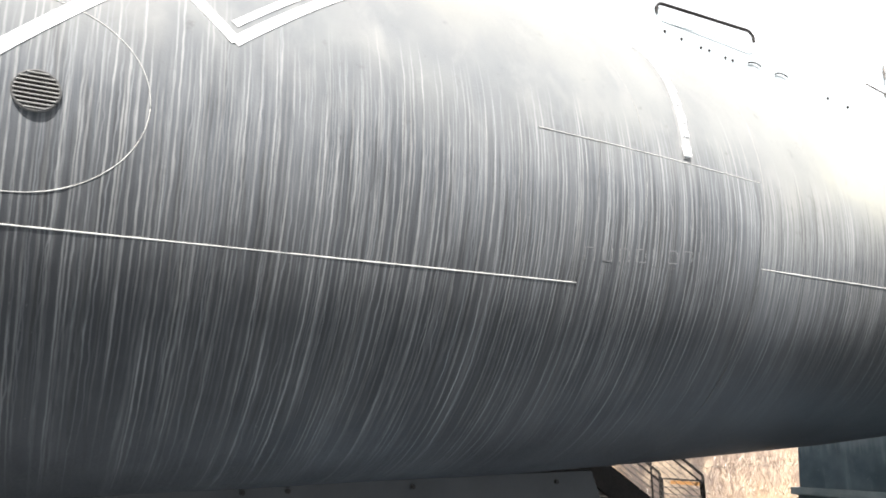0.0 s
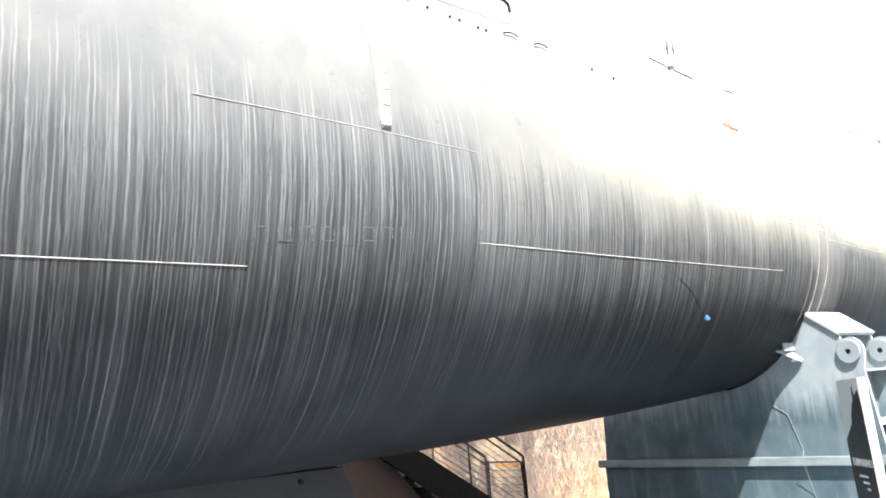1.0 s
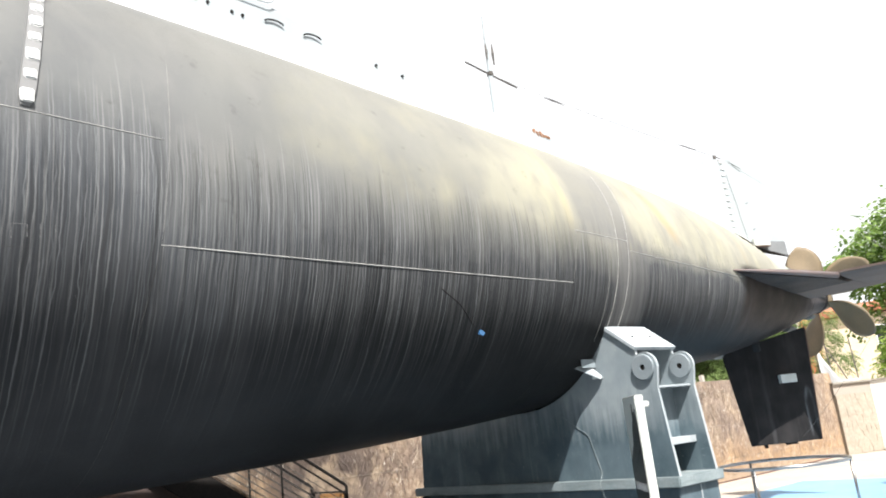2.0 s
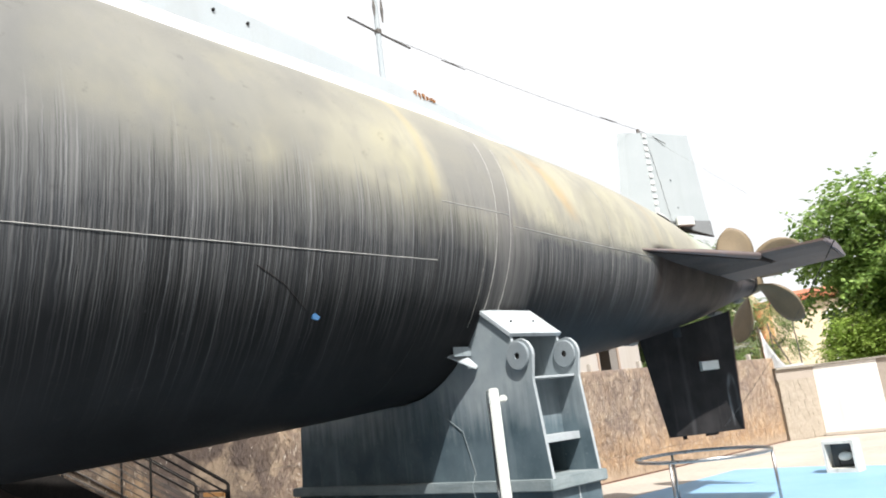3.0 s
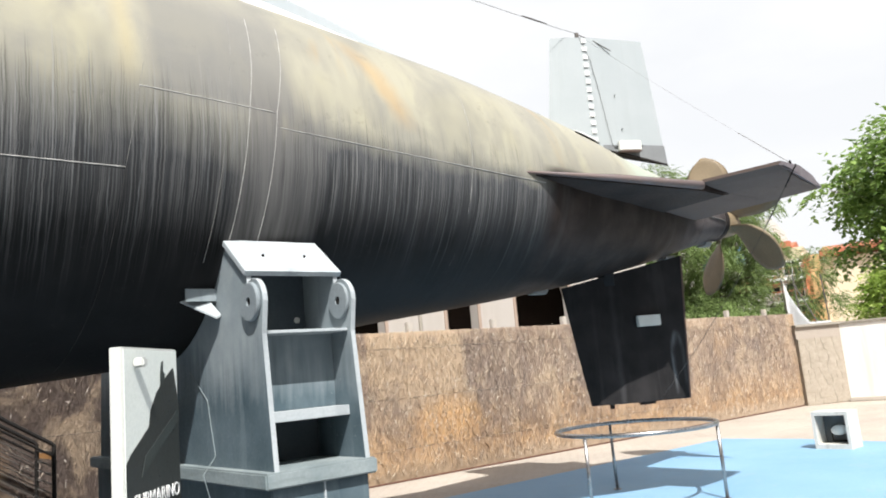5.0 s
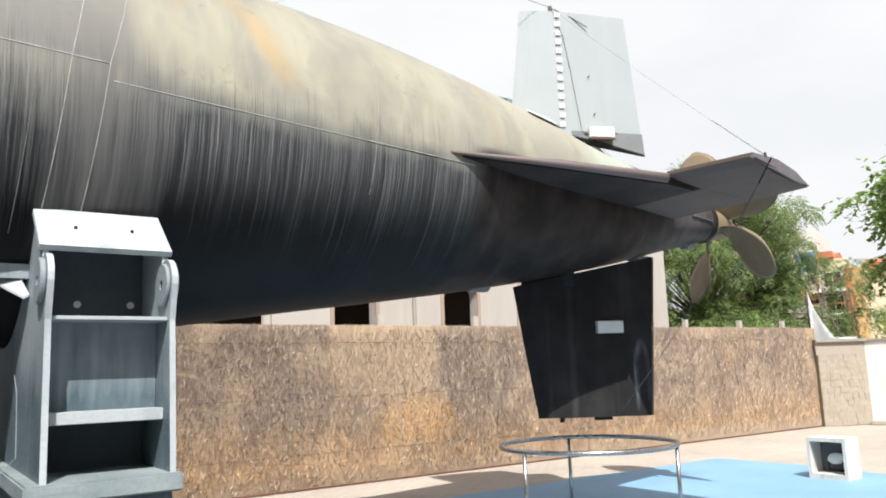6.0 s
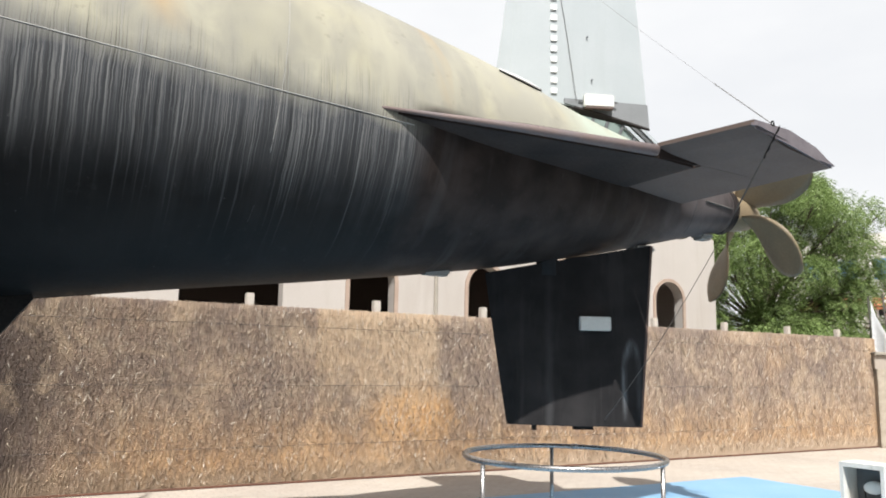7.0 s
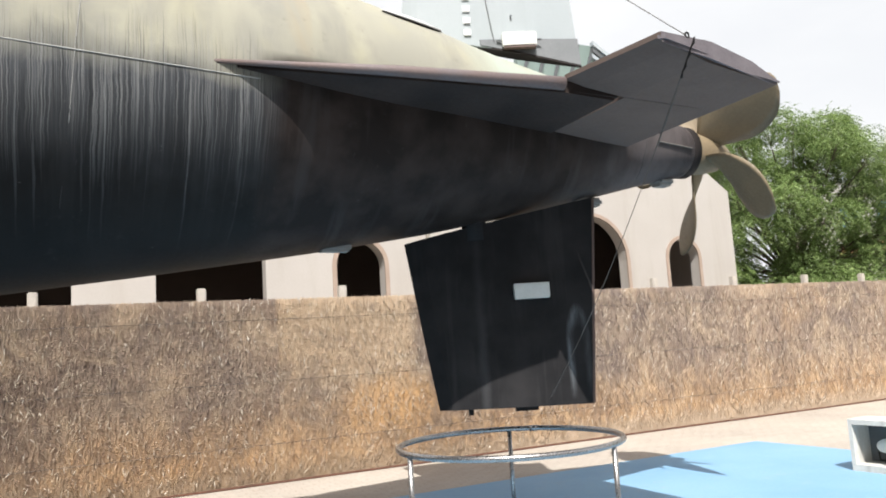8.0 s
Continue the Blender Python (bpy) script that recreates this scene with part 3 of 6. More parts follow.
UNSEEN_WALL = worn("unseen_plaster", (0.30, 0.275, 0.245), (0.24, 0.22, 0.195), 0.7, 0.9, fine=30)
TRIM = worn("brown_trim", (0.40, 0.31, 0.25), (0.32, 0.24, 0.19), 3.0, 0.8)
# near black: the shade inside the rooms is put into this colour
ROOM_SHADE = worn("room_shade", (0.035, 0.025, 0.02), (0.05, 0.035, 0.03), 2.0, 0.9)
BARK = worn("bark", (0.11, 0.085, 0.065), (0.17, 0.135, 0.105), 6.0, 0.9, fine=30, streak=(14, 14, 1), relief=0.8)
LEAF_A = leaf_green("locust_leaf", (0.12, 0.185, 0.055), (0.37, 0.48, 0.18), 0.42)
LEAF_B = leaf_green("mulberry_leaf", (0.105, 0.19, 0.038), (0.36, 0.51, 0.13), 0.42)
LEAF_C = leaf_green("shrub_leaf", (0.22, 0.33, 0.05), (0.48, 0.62, 0.14), 0.45)
BOARD_WHITE = worn("board_white", (0.60, 0.615, 0.585), (0.52, 0.53, 0.505), 3.0, 0.5, streak=(12, 12, 0.8), dirt=(0.38, 0.385, 0.36))
BOARD_PALE = worn("board_pale", (0.74, 0.785, 0.745), (0.80, 0.83, 0.80), 2.0, 0.35, dirt=(0.42, 0.47, 0.43))
BOARD_GREY = worn("board_grey", (0.036, 0.046, 0.045), (0.024, 0.031, 0.03), 8.0, 0.35)
BOARD_DARK = worn("board_dark", (0.018, 0.022, 0.022), (0.03, 0.035, 0.033), 2.0, 0.35)
LAMP_WHITE = worn("lamp_box_white", (0.66, 0.645, 0.60), (0.52, 0.505, 0.46), 5.0, 0.75, fine=30, streak=(8, 8, 2), dirt=(0.36, 0.34, 0.30))
BLUE_TAG = worn("blue_tag", (0.04, 0.13, 0.28), (0.06, 0.17, 0.33), 20, 0.5)
RED_ROOF = worn("red_tile", (0.40, 0.13, 0.07), (0.50, 0.20, 0.10), 3.0, 0.8)
ORANGE_SHADED = worn("orange_shaded", (0.50, 0.18, 0.08), (0.56, 0.22, 0.10), 0.5, 0.85)
WHITE_FLATS = worn("white_flats", (0.66, 0.64, 0.60), (0.58, 0.56, 0.52), 0.5, 0.85)
ORANGE_SUNLIT = worn("orange_sunlit", (0.66, 0.42, 0.20), (0.60, 0.36, 0.17), 0.5, 0.85)
BLUE_SHUTTER = worn("blue_shutter", (0.10, 0.22, 0.38), (0.14, 0.28, 0.44), 2.0, 0.6)
CREAM_WALL = worn("cream_wall", (0.70, 0.60, 0.44), (0.66, 0.56, 0.40), 0.5, 0.85)
ORANGE_LABEL = worn("orange_label", (0.48, 0.25, 0.09), (0.40, 0.2, 0.08), 10, 0.5)
TARP = worn("white_tarp", (0.78, 0.79, 0.80), (0.66, 0.67, 0.68), 0.8, 0.6)
GLASS_DARK = worn("window_glass", (0.03, 0.035, 0.04), (0.05, 0.055, 0.06), 1.0, 0.1)

# ---- mesh helpers ----


def mesh_of(name, bm, mat, smooth=False):
    bmesh.ops.recalc_face_normals(bm, faces=bm.faces)
    me = bpy.data.meshes.new(name)
    bm.to_mesh(me)
    bm.free()
    me.materials.append(mat)
    if smooth:
        for p in me.polygons:
            p.use_smooth = True
    return me


def part(name, bm, mat, parent, label="", smooth=False):
    ob = new(name, mesh_of(name, bm, mat, smooth))
    ob.parent = parent
    if label:
        tagged(ob, label)
    return ob


def thing(name, m, label, category, group="", kind=""):
    ob = new(name)
    ob.matrix_world = m
    ob.empty_display_size = 0.1
    return tagged(ob, label, category, group, kind)


def box(bm, x0, x1, y0, y1, z0, z1, bevel=0.0):
    r = bmesh.ops.create_cube(bm, size=1.0)
    for v in r["verts"]:
        v.co = Vector((x0 + (x1 - x0) * (v.co.x + 0.5), y0 + (y1 - y0) * (v.co.y + 0.5), z0 + (z1 - z0) * (v.co.z + 0.5)))
    if bevel:
        es = {e for v in r["verts"] for e in v.link_edges}
        bmesh.ops.bevel(bm, geom=list(es), offset=bevel, segments=2, affect="EDGES")
    return bm


def boxm(*a, bevel=0.0):
    return box(bmesh.new(), *a, bevel=bevel)


def prism(bm, outline, axis, a, b, bevel=0.0):
    """A plate: the outline (pairs) swept from a to b along the axis x, y or z."""
    def at(p, k):
        return {"x": (k, p[0], p[1]), "y": (p[0], k, p[1]), "z": (p[0], p[1], k)}[axis]
    lo = [bm.verts.new(at(p, a)) for p in outline]
    hi = [bm.verts.new(at(p, b)) for p in outline]
    fs = [bm.faces.new(lo), bm.faces.new(hi)]
    n = len(outline)
    for i in range(n):
        fs.append(bm.faces.new((lo[i], lo[(i + 1) % n], hi[(i + 1) % n], hi[i])))
    if bevel:
        es = list({e for f in fs[:2] for e in f.edges})
        bmesh.ops.bevel(bm, geom=es, offset=bevel, segments=1, affect="EDGES")
    return bm


def prismm(outline, axis, a, b, bevel=0.0):
    return prism(bmesh.new(), outline, axis, a, b, bevel)


def tube(bm, pts, radius, sides=8, closed=False):
    pts = [Vector(p) for p in pts]
    n = len(pts)
    rings = []
    for i, p in enumerate(pts):
        a = pts[(i - 1) % n] if (closed or i) else p
        c = pts[(i + 1) % n] if (closed or i < n - 1) else p
        d = (c - a).normalized()
        up = Vector((0, 0, 1)) if abs(d.z) < 0.9 else Vector((1, 0, 0))
        u = d.cross(up).normalized()
        w = u.cross(d)
        r = radius[i] if isinstance(radius, (list, tuple)) else radius
        rings.append([bm.verts.new(p + r * (math.cos(k * 2 * math.pi / sides) * u + math.sin(k * 2 * math.pi / sides) * w)) for k in range(sides)])
    for i in range(n if closed else n - 1):
        A, B = rings[i], rings[(i + 1) % n]
        for k in range(sides):
            bm.faces.new((A[k], A[(k + 1) % sides], B[(k + 1) % sides], B[k]))
    if not closed:
        bm.faces.new(rings[0])
        bm.faces.new(rings[-1])
    return bm


def tubem(pts, radius, sides=8, closed=False):
    return tube(bmesh.new(), pts, radius, sides, closed)


def arc(cx, cy, r, a0, a1, n):
    return [(cx + r * math.cos(radians(a0 + (a1 - a0) * i / n)), cy + r * math.sin(radians(a0 + (a1 - a0) * i / n))) for i in range(n + 1)]

# ---- ground ----
ground = new("ground", mesh_of("ground", boxm(-220, 260, -160, 320, -0.4, 0.0), PAVING))
tagged(ground, "pale beige concrete paving with small joints", "ground", kind="structure")
pad_outline = [(17.45, 10.42), (17.75, 9.0), (17.85, -6.0), (-12.0, -6.0), (-12.0, 5.6), (11.9, 9.53)]
pad = new("floor_pad", mesh_of("floor_pad", prismm(pad_outline, "z", -0.02, 0.006), PAD))
tagged(pad, "light blue painted ground under the submarine", "painted floor", kind="structure")

# unseen floor, added to set the colour and strength of bounced light
walkway = new("bounce_floor", mesh_of("bounce_floor", boxm(-15.5, 28, -7.9, 4.4, -0.05, 0.014), CONCRETE))
tagged(walkway, "unseen grey concrete floor added to set the light bounced on the hull", "walkway", kind="structure")

# unseen dark sheet, added to cut light bounced onto hull and cradle
bed = new("bounce_sheet", mesh_of("bounce_sheet", prismm([(1.5, 4.42), (7.0, 5.2), (7.0, 9.6), (1.5, 8.9)], "z", -0.03, 0.016), BOUNCE_DARK))
tagged(bed, "unseen dark sheet added under the hull to cut bounced light", "gravel", kind="structure")

# ---- reed fence ----
FENCE = pose(10.0, 11.28, 0, 0, 0, 9.2)
fence = thing("reed_fence", FENCE, "tall fence of dry brown and straw-coloured reeds tied to posts", "fence")
part("backing", boxm(-16, 14.12, 0.03, 0.06, 0.02, 2.30), REED_BACK, fence, "dense mat of dark reeds")


# strip added for a thin red-brown line; no board stands here
part("foot_strip", boxm(-16, 14.1, -0.06, -0.035, 0.004, 0.03, bevel=0.004), STRIP_BROWN, fence, "thin red-brown strip added along the foot")


def reed_mesh(count, x0, x1, rng):
    """Thin three-sided stalks, most of them upright, some broken and lying across."""
    vs, fs = [], []
    for i in range(count):
        x = rng.uniform(x0, x1)
        loose = rng.random() < 0.74
        if loose:
            z0 = rng.uniform(0.05, 2.2)
            ln = rng.uniform(0.05, 0.22)
            lean = rng.gauss(0, 0.3)
            y = rng.uniform(-0.045, -0.02)
            r = rng.uniform(0.0022, 0.005)
            z1 = min(z0 + ln * math.cos(lean), 2.37)
        else:
            z0 = rng.choice((0.02, 0.02, rng.uniform(0.0, 1.2)))
            z1 = 2.36 + rng.gauss(0, 0.01) if rng.random() < 0.75 else rng.uniform(1.2, 2.3)
            ln = z1 - z0
            lean = rng.gauss(0, 0.02)
            y = rng.uniform(-0.025, 0.03)
            r = rng.uniform(0.003, 0.006)
        dx = (z1 - z0) * math.tan(max(-1.2, min(1.2, lean)))
        b = len(vs)
        out = rng.uniform(-0.02, 0.01) if loose else rng.uniform(-0.008, 0.008)
        for xx, yy, zz, rr in ((x, y, z0, r), (x + dx, y + out, z1, r * 0.7)):
            for k in range(3):
                a = k * 2.094 + 0.5
                vs.append((xx + rr * math.cos(a), yy + rr * math.sin(a), zz))
        for k in range(3):
            fs.append((b + k, b + (k + 1) % 3, b + 3 + (k + 1) % 3, b + 3 + k))
        fs.append((b + 5, b + 4, b + 3))
    me = bpy.data.meshes.new("reeds")
    me.from_pydata(vs, [], fs)
    me.materials.append(REED)
    return me


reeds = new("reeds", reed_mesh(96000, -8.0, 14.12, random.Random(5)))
reeds.parent = fence
tagged(reeds, "dry reed stalks", kind="stuff")



def fleck_mesh(count, rng):
    """Pale broken leaves and husks caught between the stalks."""
    vs, fs = [], []
    for i in range(count):
        x, z = rng.uniform(-8, 13.8), rng.uniform(0.04, 2.3)
        if noise.noise(Vector((x * 0.8, z * 0.9, 3.0))) < rng.uniform(-0.7, 0.5):
            continue
        if x < -2.2 and rng.random() < 0.75:
            continue
        a = rng.gauss(1.57, 0.45)
        l, w = rng.uniform(0.03, 0.13), rng.uniform(0.002, 0.0055)
        u, v = Vector((math.cos(a), 0, math.sin(a))), Vector((-math.sin(a), 0, math.cos(a)))
        p = Vector((x, -0.05 - rng.uniform(0, 0.012), z))
        b = len(vs)
        bend = Vector((0, -rng.uniform(0.0, 0.008), 0))
        vs += [tuple(p), tuple(p + u * l * 0.5 + v * w + bend), tuple(p + u * l), tuple(p + u * l * 0.5 - v * w + bend), tuple(p + u * l * 0.5 + bend * 1.5 - Vector((0, 0.004, 0)))]
        fs += [(b, b + 1, b + 4), (b + 1, b + 2, b + 4), (b + 2, b + 3, b + 4), (b + 3, b, b + 4)]
    me = bpy.data.meshes.new("reed_litter")
    me.from_pydata(vs, [], fs)
    me.materials.append(HUSK)
    return me


husks = new("reed_litter", fleck_mesh(16000, random.Random(9)))
husks.parent = fence
tagged(husks, "pale broken reed leaves", kind="stuff")
reeds_far = new("reeds", reed_mesh(4000, -16.0, -8.0, random.Random(6)))
reeds_far.parent = fence
tagged(reeds_far, "dry reed stalks", kind="stuff")
for x in (-13.3, -11.4, -9.5, -7.6, -5.7, -3.8, -1.9, 0.02, 1.92, 3.8, 5.65, 7.55, 9.42, 11.32, 13.0):
    part("fence_post", boxm(x - 0.055, x + 0.055, 0.065, 0.165, 0.0, 2.54, bevel=0.012), POST, fence, "concrete fence post")
for z in (0.5, 1.3, 2.1):
    part("tie_wire", tubem([(-16, -0.048, z), (13.9, -0.048, z)], 0.0025, 4), WIRE, fence)

# ---- boundary wall beyond the fence ----
stone_wall = thing("wall_north", Matrix.Translation((24.97, 13.0, 0)) @ Matrix.Rotation(radians(-18), 4, "Z") @ Matrix.Translation((-24.97, -13.0, 0)), "rough stone wall end with a concrete coping", "wall", kind="structure")
rng = random.Random(11)
core = bmesh.new()
box(core, 23.74, 25.15, 12.98, 13.4, 0, 2.0)
part("core", core, STONE, stone_wall)
for row in range(11):
    z = 0.02 + row * 0.152
    x = 23.74 - (0.12 if row % 2 else 0.0)
    while x < 24.95:
        w = rng.uniform(0.12, 0.34)
        x0, x1 = max(x, 23.72), min(x + w, 24.97)
        if x1 - x0 > 0.05:
            part("stone", boxm(x0 + 0.003, x1 - 0.003, 12.978 - rng.uniform(0, 0.012), 13.1, z + rng.uniform(-0.014, 0.003), z + 0.15 + rng.uniform(-0.002, 0.016), bevel=0.008), STONE, stone_wall)
        x += w
part("upper_band", boxm(23.7, 24.97, 12.975, 13.1, 1.70, 2.0), SAND_RENDER, stone_wall, "smooth sand-coloured render over the stones")
part("coping", boxm(23.68, 25.2, 12.9, 13.45, 2.0, 2.07, bevel=0.012), COPING, stone_wall, "concrete coping")
white_wall = thing("wall_east", pose(24.98, 13.0, 0, 0, 0, -68.0), "white rendered boundary wall with a grey coping", "wall", kind="structure")
part("face", boxm(0, 1.7, 0.0, 0.25, 0, 2.0), RENDER_WALL, white_wall, "white part of the wall's face")
part("face", boxm(1.7, 22, 0.012, 0.25, 0, 2.0), SAND_RENDER, white_wall, "sand-grey part of the wall's face")
part("coping", boxm(-0.02, 22, -0.05, 0.3, 2.0, 2.06, bevel=0.012), COPING, white_wall, "grey coping")
part("kerb", boxm(0.02, 22, -0.16, -0.002, 0, 0.10, bevel=0.02), POST, white_wall, "low concrete footing")

# ---- unseen plain walls closing the yard behind the camera, added to cut sky light ----
for nm, m, ln, ht in (("unseen_wall_south", pose(-16, -8.0, 0), 50.0, 7.5), ("unseen_wall_west", pose(-16, 24.0, 0, 0, 0, -90), 32.0, 12.0)):
    wl = thing(nm, m, "plain unseen plaster wall added round the yard to cut sky light", "wall", kind="structure")
    part("face", boxm(0, ln, -0.3, 0, 0, ht), UNSEEN_WALL, wl)

# ---- beige building with arches behind the fence ----
BLD = pose(21.87, 18.0, 0, 0, 0, 9.2)
building = thing("beige_building", BLD, "beige plastered building with dark arched openings", "building")


def bx(x):
    return (x - 21.87) / math.cos(radians(9.2))


def facade(openings, x0, x1, top):
    """The front wall: a pier between openings and a lintel over each, (left, right, head, arched)."""
    x = x0
    for l, r, head, arched in openings:
        part("pier", boxm(x, l, 0, 0.3, 0, top), PLASTER, building)
        if arched:
            rad = (r - l) / 2
            pts = [((l + r) / 2 + rad * math.cos(radians(a)), head - rad + rad * math.sin(radians(a))) for a in range(180, -1, -12)]
            part("lintel", prismm([(l, top)] + [(l, head - rad)] + pts[1:-1] + [(r, head - rad), (r, top)], "y", 0, 0.3), PLASTER, building)
        else:
            part("lintel", boxm(l, r, 0, 0.3, head, top), PLASTER, building)
        x = r
    part("pier", boxm(x, x1, 0, 0.3, 0, top), PLASTER, building)


OPEN = [(bx(-1.0), bx(1.2), 3.75, False), (bx(5.2), bx(7.81), 3.75, False), (bx(9.18), bx(11.18), 3.9, False), (bx(12.6), bx(13.64), 3.88, True),
        (bx(15.5), bx(16.5), 3.9, True), (bx(17.85), bx(19.98), 4.5, True), (bx(21.31), bx(22.31), 3.95, True)]
facade(OPEN, bx(-14), bx(23.6), 5.25)
part("side_wall", boxm(bx(23.6) - 0.3, bx(23.6), 0.3, 9, 0, 5.25), PLASTER, building)
part("back_wall", boxm(bx(-14), bx(23.6), 3.2, 3.5, 0, 5.25), ROOM_SHADE, building)
part("floor_slab", boxm(bx(-14), bx(23.6) - 0.3, 0.3, 3.2, 0.0, 0.05), ROOM_SHADE, building)
part("gable", prismm([(bx(23.6), 5.25), (bx(22.75), 5.85), (bx(17), 6.6), (bx(-14), 6.6), (bx(-14), 5.25)], "y", 0.0, 0.3), PLASTER, building)
part("roof", boxm(bx(-14), bx(23.6) - 0.05, 0.3, 9, 5.0, 5.2), PLASTER, building)
# taller glazed gable of the hall behind, its edge falling towards the end wall
part("hall_gable", prismm([(bx(23.3), 6.72), (bx(19.6), 8.9), (-4.6, 8.9), (-4.6, 6.40), (bx(22.6), 6.05)], "y", 0.08, 0.25), SLAT_GREEN, building, "pale green glazed gable with dark bars")
for k in range(-6, 7):
    x0 = bx(19.7) + k * 0.45
    part("glazing_bar", prismm([(x0, 6.9), (x0 + 0.07, 6.9), (x0 + 0.80, min(8.88, 8.07 + 0.595 * (bx(21) - x0 - 0.8))), (x0 + 0.73, min(8.88, 8.07 + 0.595 * (bx(21) - x0 - 0.73)))], "y", 0.03, 0.078), FIN_DARK, building)
for d, mat in ((0.0, CASING_GREY), (0.16, FIN_DARK), (0.30, CASING_GREY)):
    part("barge_board", prismm([(bx(23.5), 6.60 - d), (bx(19.5), 8.98 - d), (bx(19.5), 8.87 - d), (bx(23.5), 6.49 - d)], "y", -0.06 + d * 0.2, 0.079), mat, building)
for l, r, head, arched in OPEN:
    if arched:
        rad = (r - l) / 2
        pts = [(l, 0.0)] + [((l + r) / 2 + rad * math.cos(radians(a)), head - rad + rad * math.sin(radians(a))) for a in range(180, -1, -12)] + [(r, 0.0)]
        t_bm = bmesh.new()
        rows = []
        for (a, z) in pts:
            cx, cz = (l + r) / 2, head - rad
            d = Vector((a - cx, max(0.0, z - cz)))
            d = d.normalized() * 0.09 if d.length else Vector((0, 0))
            rows.append([t_bm.verts.new((a, -0.03, z)), t_bm.verts.new((a + d.x, -0.03, z + d.y)), t_bm.verts.new((a + d.x, 0.02, z + d.y)), t_bm.verts.new((a, 0.02, z))])
        for A, B in zip(rows, rows[1:]):
            for k in range(4):
                t_bm.faces.new((A[k], A[(k + 1) % 4], B[(k + 1) % 4], B[k]))
        part("arch_trim", t_bm, TRIM, building, "brownish band round the arch")
part("downpipe", tubem([(bx(14.64), -0.06, 0.0), (bx(14.64), -0.06, 5.2)], 0.045, 10), COPING, building, "grey rain pipe")

# ---- far block of flats ----
flats = thing("apartment_building", pose(47, 28.6, 0, 0, 0, -58), "cream and orange block of flats with red tiled roofs and balconies", "building")
part("wall", boxm(-2.4, -0.9, 0.6, 9, 0, 7.3), CREAM_WALL, flats)
part("wall", boxm(-9.0, -2.4, 0.9, 9, 0, 9.3), WHITE_FLATS, flats, "white plastered wing")
part("wall", boxm(-0.1, 7, 0, 9, 0, 6.3), CREAM_WALL, flats, "sunlit cream wing")
# lit and shaded sides of the tower are painted as two oranges
tower = part("stair_tower", boxm(-0.62, -0.08, -0.5, 1.4, 0, 6.6), ORANGE_SUNLIT, flats, "orange stair tower with sunlight put into its colour")
part("tower_side", boxm(-0.95, -0.625, -0.5, 1.4, 0, 6.6), ORANGE_SHADED, tower, "side of the tower in a shaded copy of the orange")
part("roof", prismm([(0.2, 7.3), (9.0, 7.3), (4.6, 8.1)], "x", -2.4, -1.5), RED_ROOF, flats, "red tiled roof")
part("eave", boxm(-2.4, -1.5, 0.15, 0.6, 7.3, 7.7, bevel=0.03), RED_ROOF, flats, "red tiled eave")
part("eave", boxm(-0.05, 7.2, -0.45, 0.0, 6.4, 6.75, bevel=0.03), RED_ROOF, flats, "red tiled eave")
part("roof", prismm([(-0.45, 6.75), (9.0, 6.75), (4.5, 7.5)], "x", -0.05, 7.2), RED_ROOF, flats, "red tiled roof")
for z in (0.2, 1.5, 2.8, 4.15, 5.5):
    w = part("window", boxm(-2.2, -1.15, 0.54, 0.596, z + 0.1, z + 1.05), MARK, flats)
    part("pane", boxm(-2.12, -1.70, 0.525, 0.538, z + 0.18, z + 0.98), GLASS_DARK, w)
    part("pane", boxm(-1.65, -1.23, 0.525, 0.538, z + 0.18, z + 0.98), GLASS_DARK, w)
    bal = part("balcony", boxm(-2.9, -0.96, -0.45, 0.594, z - 0.16, z - 0.02), MARK, flats, "white balcony slab")
    for k in range(8):
        part("balcony_bar", boxm(-2.85 + k * 0.26, -2.83 + k * 0.26, -0.44, -0.42, z - 0.02, z + 0.5), RED_ROOF, bal)
    part("balcony_rail", boxm(-2.88, -0.98, -0.45, -0.41, z + 0.5, z + 0.55), RED_ROOF, bal, "red balcony rail")
for x in (-3.4, -5.2, -7.0):
    for z in (1.0, 2.8, 4.6, 6.7):
        w = part("window", boxm(x, x + 0.95, 0.85, 0.896, z, z + 1.15), BLUE_SHUTTER if z > 6 else MARK, flats)
        part("pane", boxm(x + 0.1, x + 0.85, 0.835, 0.848, z + 0.1, z + 1.05), BLUE_SHUTTER if z > 6 else GLASS_DARK, w)
    aw = part("awning", prismm([(0.9, 5.75), (0.2, 5.2), (0.2, 5.0), (0.9, 5.55)], "x", x - 0.15, x + 1.1), RED_ROOF, flats, "faded red awning")
for z in (0.9, 2.6, 4.4):
    for x in (3.0, 4.6):
        w = part("window", boxm(x, x + 0.9, -0.05, -0.004, z, z + 1.2), MARK, flats)
        part("pane", boxm(x + 0.08, x + 0.82, -0.065, -0.052, z + 0.08, z + 1.12), GLASS_DARK, w)

# pale sheet on leaning poles, just behind the boundary wall
scaffold_tarp = thing("scaffold_sheet", Matrix.Translation((25.05, 14.49, 0)) @ Matrix.Rotation(math.atan2(-0.86, 0.62), 4, "Z"), "pale torn sheet hung on thin poles beyond the wall", "tarpaulin")
bm = bmesh.new()
grid = []
for x in range(11):
    top = 3.35 - 1.2 * min(1.0, x / 5.0) ** 0.7
    grid.append([bm.verts.new((x * 0.105, 0.03 * math.sin(x * 1.7 + z * 0.8), 0.9 + (top - 0.9) * z / 9)) for z in range(10)])
for a, b in zip(grid, grid[1:]):
    for k in range(9):
        bm.faces.new((a[k], b[k], b[k + 1], a[k + 1]))
bmesh.ops.solidify(bm, geom=bm.faces, thickness=0.008)
part("sheet", bm, TARP, scaffold_tarp, "", True)
